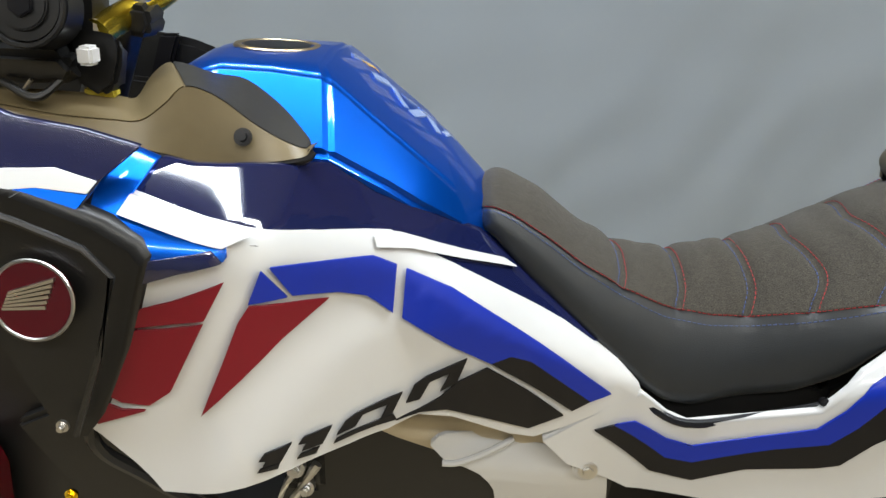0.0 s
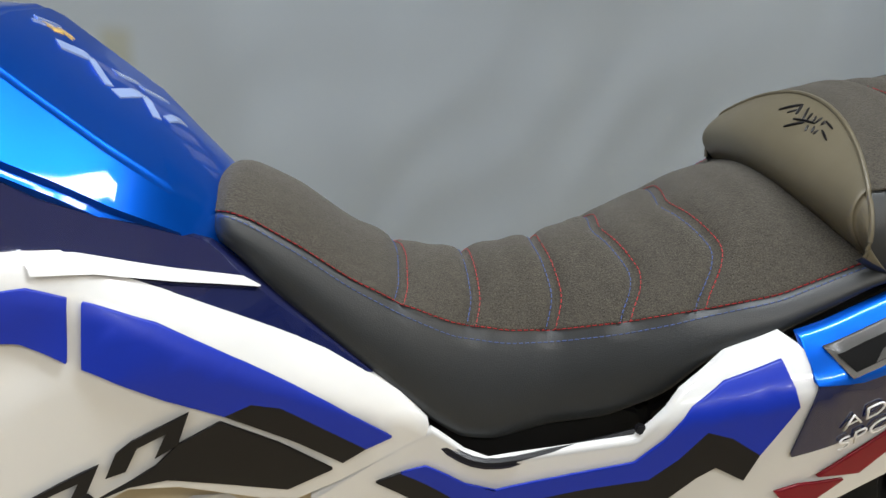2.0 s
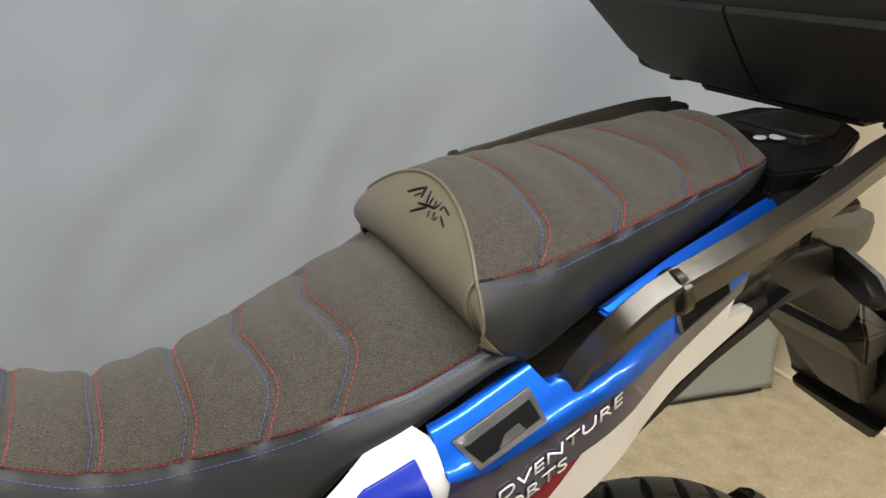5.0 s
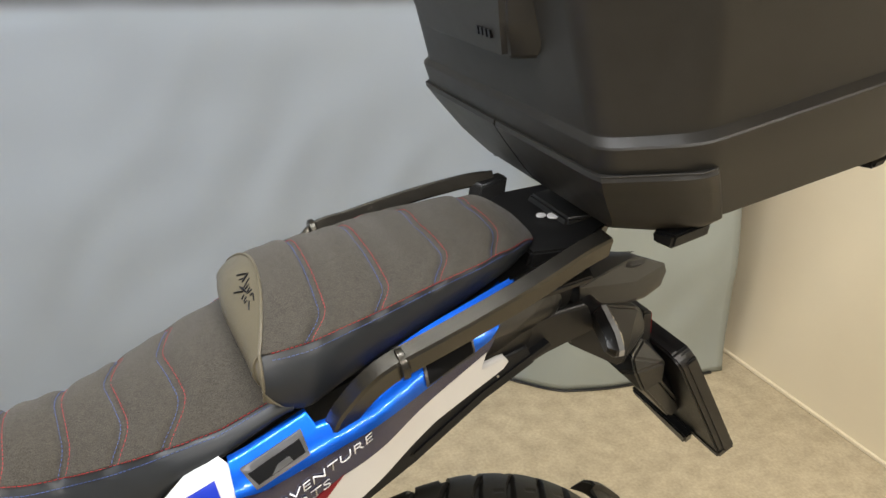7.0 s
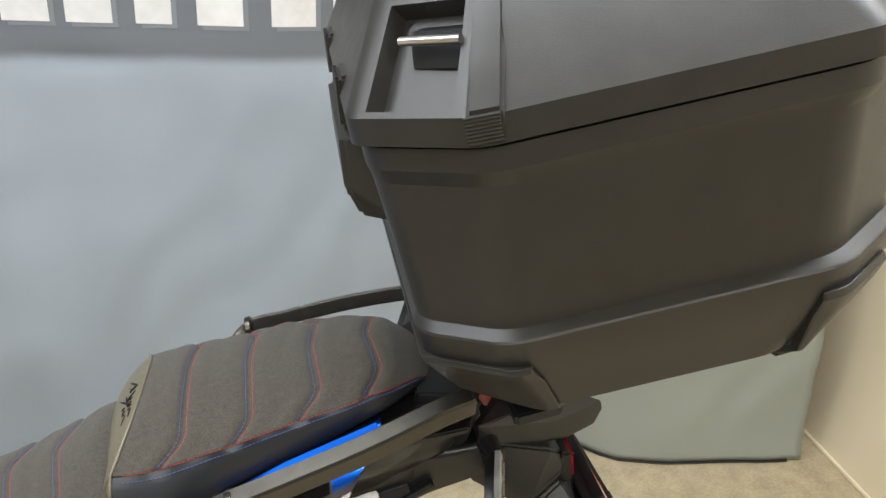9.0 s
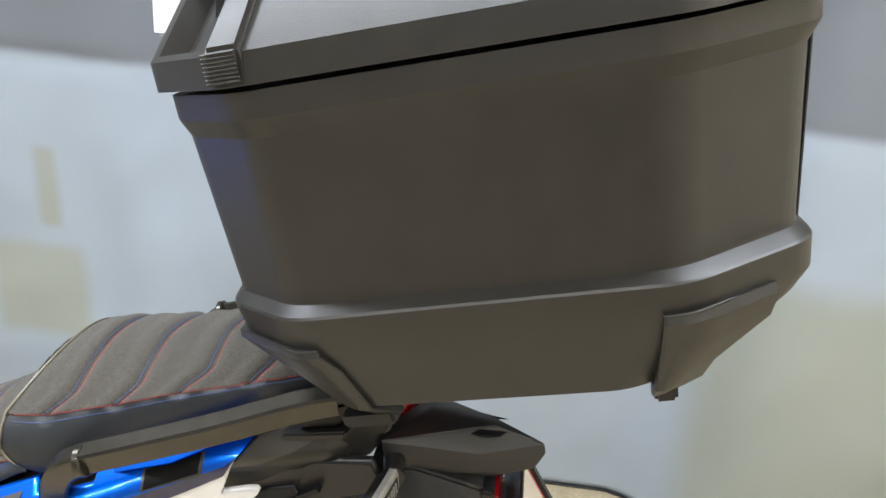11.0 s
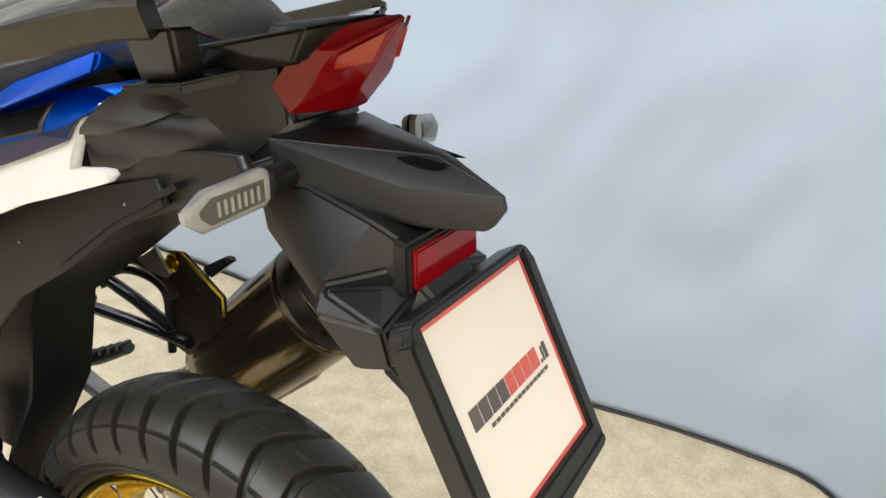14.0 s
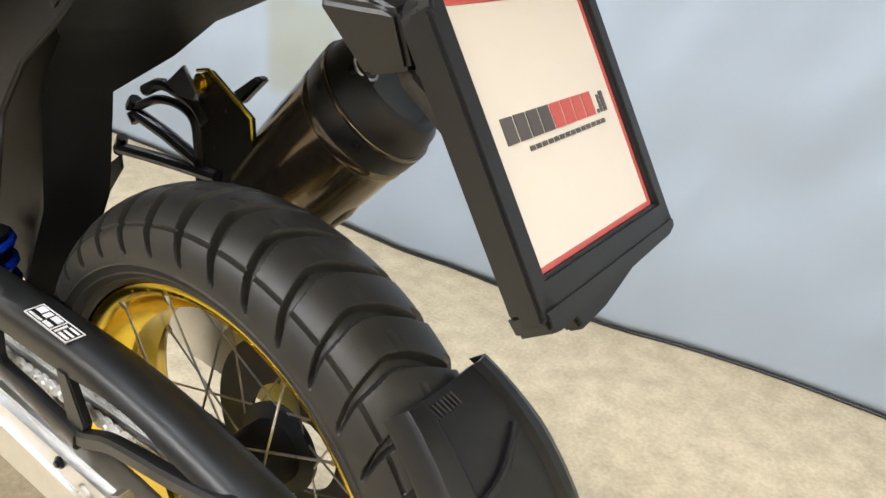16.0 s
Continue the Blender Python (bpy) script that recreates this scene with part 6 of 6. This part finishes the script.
part("lever_holder", hull([(-0.335, 0.617, 1.132), (-0.328, 0.617, 1.137), (-0.302, 0.617, 1.133), (-0.298, 0.617, 1.126), (-0.299, 0.617, 1.114), (-0.305, 0.617, 1.096), (-0.318, 0.617, 1.087), (-0.335, 0.617, 1.097), (-0.335, 0.645, 1.125), (-0.305, 0.645, 1.12), (-0.31, 0.645, 1.09)], 0.005), BLACK, bars)
part("clamp_screw", disc((-0.297, 0.655, 1.158), (0.2, -0.2, 1), 0.008, 0.008, 18, 0.001), STEEL, bars)
part("bar_sticker", box(-0.327, -0.319, 0.628, 0.63, 1.131, 1.141, 0.0005), BOARD, bars, "small pale sticker")
part("round_knob", merged(disc((-0.347, 0.6, 1.15), (0, -1, 0.2), 0.028, 0.03, 36, 0.004), disc((-0.347, 0.584, 1.153), (0, -1, 0.2), 0.017, 0.004, 32, 0.001)), BLACK, bars, "black round adjuster")
part("knob_socket", disc((-0.3465, 0.581, 1.1535), (0, -1, 0.2), 0.009, 0.004, 6, 0.0008), INK, bars)
part("knob_ring", ring((-0.347, 0.585, 1.1525), (0, -1, 0.2), 0.0265, 0.002, 36, 6), BLACK, bars)
part("cable_clip", box(-0.321, -0.31, 0.595, 0.61, 1.113, 1.126, 0.002), LAMP_WHITE, bars)
part("switch_block", hull([(-0.42, 0.6, 1.118), (-0.335, 0.6, 1.12), (-0.324, 0.6, 1.108), (-0.333, 0.61, 1.097), (-0.37, 0.61, 1.094), (-0.42, 0.61, 1.1), (-0.42, 0.68, 1.13), (-0.33, 0.68, 1.13), (-0.33, 0.68, 1.1), (-0.42, 0.68, 1.1)], 0.006), BLACK, bars)
part("switch_block", hull([(-0.42, 0.62, 1.12), (-0.322, 0.62, 1.12), (-0.318, 0.62, 1.19), (-0.42, 0.62, 1.19), (-0.42, 0.68, 1.12), (-0.33, 0.68, 1.12), (-0.33, 0.68, 1.19), (-0.42, 0.68, 1.19)], 0.008), BLACK, bars)
part("yellow_plug", box(-0.333, -0.309, 0.625, 0.635, 1.086, 1.093, 0.002), material("yellow_plastic", (0.6, 0.5, 0.05), 0.5), bars)
part("cable", tube(smooth_path([(-0.38, 0.605, 1.097), (-0.355, 0.6, 1.088), (-0.34, 0.61, 1.1)], 6), 0.003, 8), BLACK, bars)
part("clip_wire", tube([(-0.366, 0.603, 1.09), (-0.358, 0.603, 1.1)], 0.0016, 6), STEEL, bars)
part("fork_tube", tube([(-0.36, 0.7, 1.05), (-0.331, 0.7, 1.135)], 0.018, 16), BLACK, bike)
dash = part("dash_cowl", hull([(-0.5, 0.86, 1.02), (-0.42, 0.86, 1.03), (-0.33, 0.86, 1.02), (-0.3, 0.86, 1.06), (-0.302, 0.86, 1.092), (-0.326, 0.86, 1.1), (-0.354, 0.86, 1.105), (-0.379, 0.86, 1.107), (-0.41, 0.86, 1.106), (-0.5, 0.86, 1.1),
                               (-0.5, 0.94, 1.03), (-0.31, 0.92, 1.08), (-0.33, 0.94, 1.04), (-0.36, 0.92, 1.095), (-0.5, 0.94, 1.09)], 0.008), BLACK, bike, "black dash cowl")
part("dash_wall", hull([(x, y, z) for x, z in ((-0.5, 0.98), (-0.32, 0.99), (-0.33, 1.07), (-0.5, 1.08)) for y in (0.79, 0.8)], 0.004), BLACK, dash)
part("dash_rib", slab([(-0.36, 1.105), (-0.34, 1.106), (-0.355, 1.06), (-0.375, 1.055)], 0.85, 0.862, 0.003), INK, dash)

# ---- top case ----
CT, CS = math.cos(radians(14)), math.sin(radians(14))
C0 = Vector((0.739, Y0, 1.267))


def in_case(x, y, z):
    return Vector((C0.x + x * CT - z * CS, C0.y + y, C0.z + x * CS + z * CT))


def octagon(x1, x2, w, cf, cr, cfy=None, cry=None):
    """Plan of the case: x from front to rear, half width, corner cuts at front and rear."""
    cfy, cry = cfy or cf, cry or cr
    v = w + 0.01
    return [(x1, -(w - cfy)), (x1 + cf, -w), (x2 - cr, -v), (x2, -(v - cry)), (x2, v - cry), (x2 - cr, v), (x1 + cf, w), (x1, w - cfy)]


def rounded(plan, cut, steps=5):
    """A plan whose corners are drawn round."""
    out = []
    for i, b in enumerate(plan):
        a, c2, b = Vector(plan[i - 1]), Vector(plan[(i + 1) % len(plan)]), Vector(b)
        p, q = b + (a - b).normalized() * min(cut, (a - b).length * 0.45), b + (c2 - b).normalized() * min(cut, (c2 - b).length * 0.45)
        for k in range(steps + 1):
            t = k / steps
            out.append(p * (1 - t) ** 2 + b * (2 * t * (1 - t)) + q * t * t)
    return out


def case_loft(levels, cut=0.02):
    """The case's shell over plans at several heights, with softly rounded corners."""
    bm = loft([[in_case(x, y, z) for x, y in rounded(plan, cut)] for z, plan in levels])
    bmesh.ops.recalc_face_normals(bm, faces=bm.faces)
    return bm


case = thing("top_case", in_case(0.14, 0, -0.11), "large black pebbled plastic top case, closed, on the rear rack", "top case")
body = part("case_body", case_loft([(-0.108, octagon(-0.02, 0.298, 0.218, 0.05, 0.07, 0.05, 0.055)), (-0.096, octagon(-0.034, 0.316, 0.24, 0.06, 0.08, 0.06, 0.055)), (-0.05, octagon(-0.058, 0.362, 0.256, 0.066, 0.09, 0.055, 0.06)), (-0.03, octagon(-0.066, 0.372, 0.266, 0.066, 0.095, 0.055, 0.06)),
                                    (-0.005, octagon(-0.068, 0.372, 0.272, 0.066, 0.095, 0.055, 0.06)), (-0.003, octagon(-0.0675, 0.371, 0.2708, 0.066, 0.095, 0.055, 0.06)), (0.003, octagon(-0.0635, 0.3645, 0.2625, 0.066, 0.093, 0.055, 0.06)), (0.006, octagon(-0.063, 0.364, 0.2622, 0.066, 0.093, 0.055, 0.06)),
                                    (0.128, octagon(-0.072, 0.372, 0.274, 0.08, 0.095, 0.07, 0.062)), (0.142, octagon(-0.075, 0.38, 0.281, 0.08, 0.096, 0.07, 0.064)), (0.160, octagon(-0.075, 0.38, 0.281, 0.08, 0.096, 0.07, 0.064))]),
            CASE, case, "case body with ledge and tapered base", angle=22)
lid_mesh = case_loft([(0.164, octagon(-0.082, 0.387, 0.287, 0.083, 0.096, 0.073, 0.064)), (0.185, octagon(-0.082, 0.385, 0.286, 0.083, 0.096, 0.073, 0.064)), (0.255, octagon(-0.04, 0.34, 0.228, 0.075, 0.085, 0.06, 0.06)), (0.285, octagon(-0.01, 0.3, 0.19, 0.06, 0.07, 0.05, 0.06))], 0.012)
for sign in (1, -1):
    spot = in_case(-0.022, -sign * 0.224, 0.22)
    facet = min(lid_mesh.faces, key=lambda f: (f.calc_center_median() - spot).length - (0.05 if f.calc_area() > 0.002 else 0))
    for wide, sunk in ((0.005, 0.0), (0.003, -0.017)):
        bmesh.ops.inset_individual(lid_mesh, faces=[facet], thickness=wide, depth=sunk, use_even_offset=True)
lid = part("lid", lid_mesh, CASE, case, "bevelled black lid with sunk corner grips", angle=25)
# levels of the corner feet: height, then plan points from the side round the corner
FRONT_FOOT = [(-0.031, (0.014, 0.266), (0.0, 0.266), (-0.066, 0.211)), (-0.036, (0.015, 0.2645), (-0.001, 0.2645), (-0.064, 0.21)), (-0.055, (0.025, 0.2535), (0.009, 0.2535), (-0.056, 0.198)), (-0.096, (0.037, 0.24), (0.024, 0.24), (-0.036, 0.176)), (-0.122, (0.05, 0.205), (0.03, 0.205), (-0.02, 0.148))]
REAR_FOOT = [(-0.027, (0.258, 0.276), (0.277, 0.276), (0.3371, 0.2392)), (-0.034, (0.258, 0.2745), (0.278, 0.2745), (0.3372, 0.2381)), (-0.055, (0.256, 0.2635), (0.279, 0.2635), (0.3327, 0.2287)), (-0.096, (0.25, 0.25), (0.256, 0.25), (0.2944, 0.2116)), (-0.12, (0.25, 0.216), (0.256, 0.215), (0.288, 0.1919))]


def foot_mesh(levels, sign, full):
    """A shallow raised shoe that wraps a lower corner of the case."""
    rings = []
    for k, (z, a, b, c2) in enumerate(levels):
        proud = full * (0.4 if k == 0 else 1.0)
        a, b, c2 = Vector((a[0], -a[1])), Vector((b[0], -b[1])), Vector((c2[0], -c2[1]))
        n1, n2 = Vector((0, -1)), (c2 - b).normalized()
        n2 = Vector((n2.y, -n2.x))
        n2 = n2 if n2.y < 0 else -n2
        nb = (n1 + n2).normalized()
        p, q = b.lerp(a, 0.4) + n1 * proud, b.lerp(c2, 0.3) + n2 * proud
        arc = [p * (1 - t) ** 2 + (b + nb * proud * 1.05) * (2 * t * (1 - t)) + q * t * t for t in (0, 0.2, 0.4, 0.6, 0.8, 1)]
        run = [a - n1 * 0.006, a + n1 * (proud - 0.0015)] + [a + n1 * proud + (b - a) * 0.12] + arc + [c2 + n2 * proud] + ([Vector((c2.x - proud, c2.y + 0.012)), Vector((c2.x - proud, -0.002)), Vector((c2.x + 0.006, -0.002))] if c2.x < 0 else []) + [c2 - n2 * 0.006, b - nb * 0.008]
        rings.append([in_case(v.x, sign * v.y, z) for v in run])
    bm = loft(rings)
    bmesh.ops.recalc_face_normals(bm, faces=bm.faces)
    return bm


for sign in (1, -1):
    for levels, pad in ((FRONT_FOOT, (0.0, 0.045)), (REAR_FOOT, (0.252, 0.27))):
        shoe = part("corner_foot", foot_mesh(levels, sign, 0.0055), CASE, body, angle=30)
        z, a, b, c2 = levels[0]
        turn = -0.003 if b[0] < 0.1 else 0.003
        rim = [(a[0], a[1] + 0.0025), (b[0] - 2 * turn, b[1] + 0.0025), (b[0] + turn, b[1] + 0.001), (b[0] + (c2[0] - b[0]) * 0.45 + turn * 0.7, b[1] + (c2[1] - b[1]) * 0.45 + 0.0014) if b[0] > 0.1 else (c2[0] + turn * 0.4, c2[1] + 0.0018)]
        part("foot_lip", tube([in_case(x, -sign * y, z) for x, y in rim], 0.001, 8), CASE, shoe, "fine ribbed lip")
        part("rubber_pad", hull([in_case(x, -sign * y, z2) for x in pad for y, z2 in ((0.185, -0.12), (0.222, -0.112), (0.185, -0.134), (0.215, -0.13))], 0.003), MATT, shoe)
    # ribbed corner bands on the lid
    strip = part("corner_band", hull([in_case(x, -sign * y, z) for x, y, z in ((-0.008, 0.286, 0.166), (0.018, 0.290, 0.166), (-0.006, 0.287, 0.188), (0.02, 0.291, 0.188), (0.045, 0.236, 0.256), (0.024, 0.228, 0.256), (0.0, 0.27, 0.166), (0.012, 0.27, 0.166), (0.03, 0.22, 0.25))], 0.003), CASE, lid)
    for k in range(8):
        part("band_rib", tube([in_case(-0.007, -sign * 0.2865, 0.168 + 0.0026 * k), in_case(0.017, -sign * 0.2905, 0.168 + 0.0026 * k)], 0.0009, 5), CASE, strip)
    part("corner_band", hull([in_case(x, -sign * y, z) for x, y, z in ((0.275, 0.287, 0.166), (0.298, 0.287, 0.166), (0.275, 0.288, 0.188), (0.298, 0.287, 0.188), (0.262, 0.236, 0.256), (0.242, 0.234, 0.256), (0.28, 0.27, 0.166))], 0.003), CASE, lid)
    part("grip_pocket", hull([in_case(x, -sign * y, z) for x, y, z in ((-0.022, 0.196, 0.232), (0.014, 0.23, 0.232), (-0.026, 0.206, 0.206), (0.006, 0.238, 0.206), (-0.002, 0.18, 0.232), (0.024, 0.205, 0.232), (0.0, 0.18, 0.206), (0.02, 0.205, 0.206))], 0.002), MATT, lid, "dark grip pocket")
    part("grip_bar", tube([in_case(-0.03, -sign * 0.205, 0.229), in_case(0.008, -sign * 0.243, 0.229)], 0.0035, 10), STEEL, lid, "steel grip bar")

pad = part("front_lock", hull([in_case(x, y, z) for x, y, z in ((-0.092, -0.12, 0.148), (-0.092, 0.12, 0.148), (-0.098, -0.122, 0.1), (-0.098, 0.122, 0.1), (-0.09, -0.1, 0.06), (-0.09, 0.1, 0.06), (-0.066, -0.137, 0.14), (-0.066, 0.137, 0.14), (-0.06, -0.137, 0.06), (-0.06, 0.137, 0.06), (-0.066, -0.13, 0.15), (-0.066, 0.13, 0.15))], 0.008), CASE, case, "rounded black lock cover")
part("raised_bars", merged(*[hull([in_case(-0.0935 - 0.004 * (d > 0), y + e, 0.082 + z) for e in (0, 0.005) for z in (0, 0.008) for d in (0, 1)], 0) for y in (-0.09, -0.081, -0.072, -0.063)]), INK, pad)
for y in (-0.11, 0.11):
    hinge = part("hinge", hull([in_case(x, y + e, z) for e in (-0.03, 0.03) for x, z in ((-0.078, 0.14), (-0.086, 0.16), (-0.08, 0.2), (-0.062, 0.2), (-0.062, 0.14))], 0.003), CASE, case)
    for k in range(6):
        part("hinge_rib", tube([in_case(-0.086, y - 0.022 + 0.009 * k, 0.16), in_case(-0.081, y - 0.022 + 0.009 * k, 0.2)], 0.002, 5), CASE, hinge)
part("key_latch", hull([in_case(x, y, z) for x, y, z in ((0.386, -0.06, 0.12), (0.386, 0.06, 0.12), (0.396, -0.055, 0.13), (0.396, 0.055, 0.13), (0.396, -0.055, 0.19), (0.396, 0.055, 0.19), (0.386, -0.06, 0.2), (0.386, 0.06, 0.2))], 0.004), CASE, case)
for sign in (1, -1):
    part("rear_seam", tube([in_case(0.382, -sign * 0.19, 0.155), in_case(0.366, -sign * 0.19, 0.0), in_case(0.372, -sign * 0.19, -0.03)], 0.0015, 6), INK, body)

rack = part("luggage_rack", hull([in_case(x, y, z) for x, y, z in ((-0.01, -0.1, -0.128), (-0.01, 0.1, -0.128), (0.12, -0.12, -0.128), (0.12, 0.12, -0.128), (0.15, -0.07, -0.126), (0.15, 0.07, -0.126), (-0.01, -0.1, -0.138), (-0.01, 0.1, -0.138), (0.12, -0.12, -0.14), (0.12, 0.12, -0.14), (0.15, 0.07, -0.138), (0.15, -0.07, -0.138))], 0.004), BLACK, bike, "black luggage rack with open grips")
for sign in (1, -1):
    part("rack_loop", bar([in_case(x, -sign * 0.135, z) for x, z in ((0.15, -0.098), (0.151, -0.13), (0.159, -0.14), (0.197, -0.137), (0.206, -0.128), (0.207, -0.098))], 0.006, 0.006, 0.6), BLACK, rack)
part("mount_plate", hull([in_case(x, y, z) for x in (-0.02, 0.135) for y in (-0.12, 0.12) for z in (-0.128, -0.112)], 0.004), CASE, case)
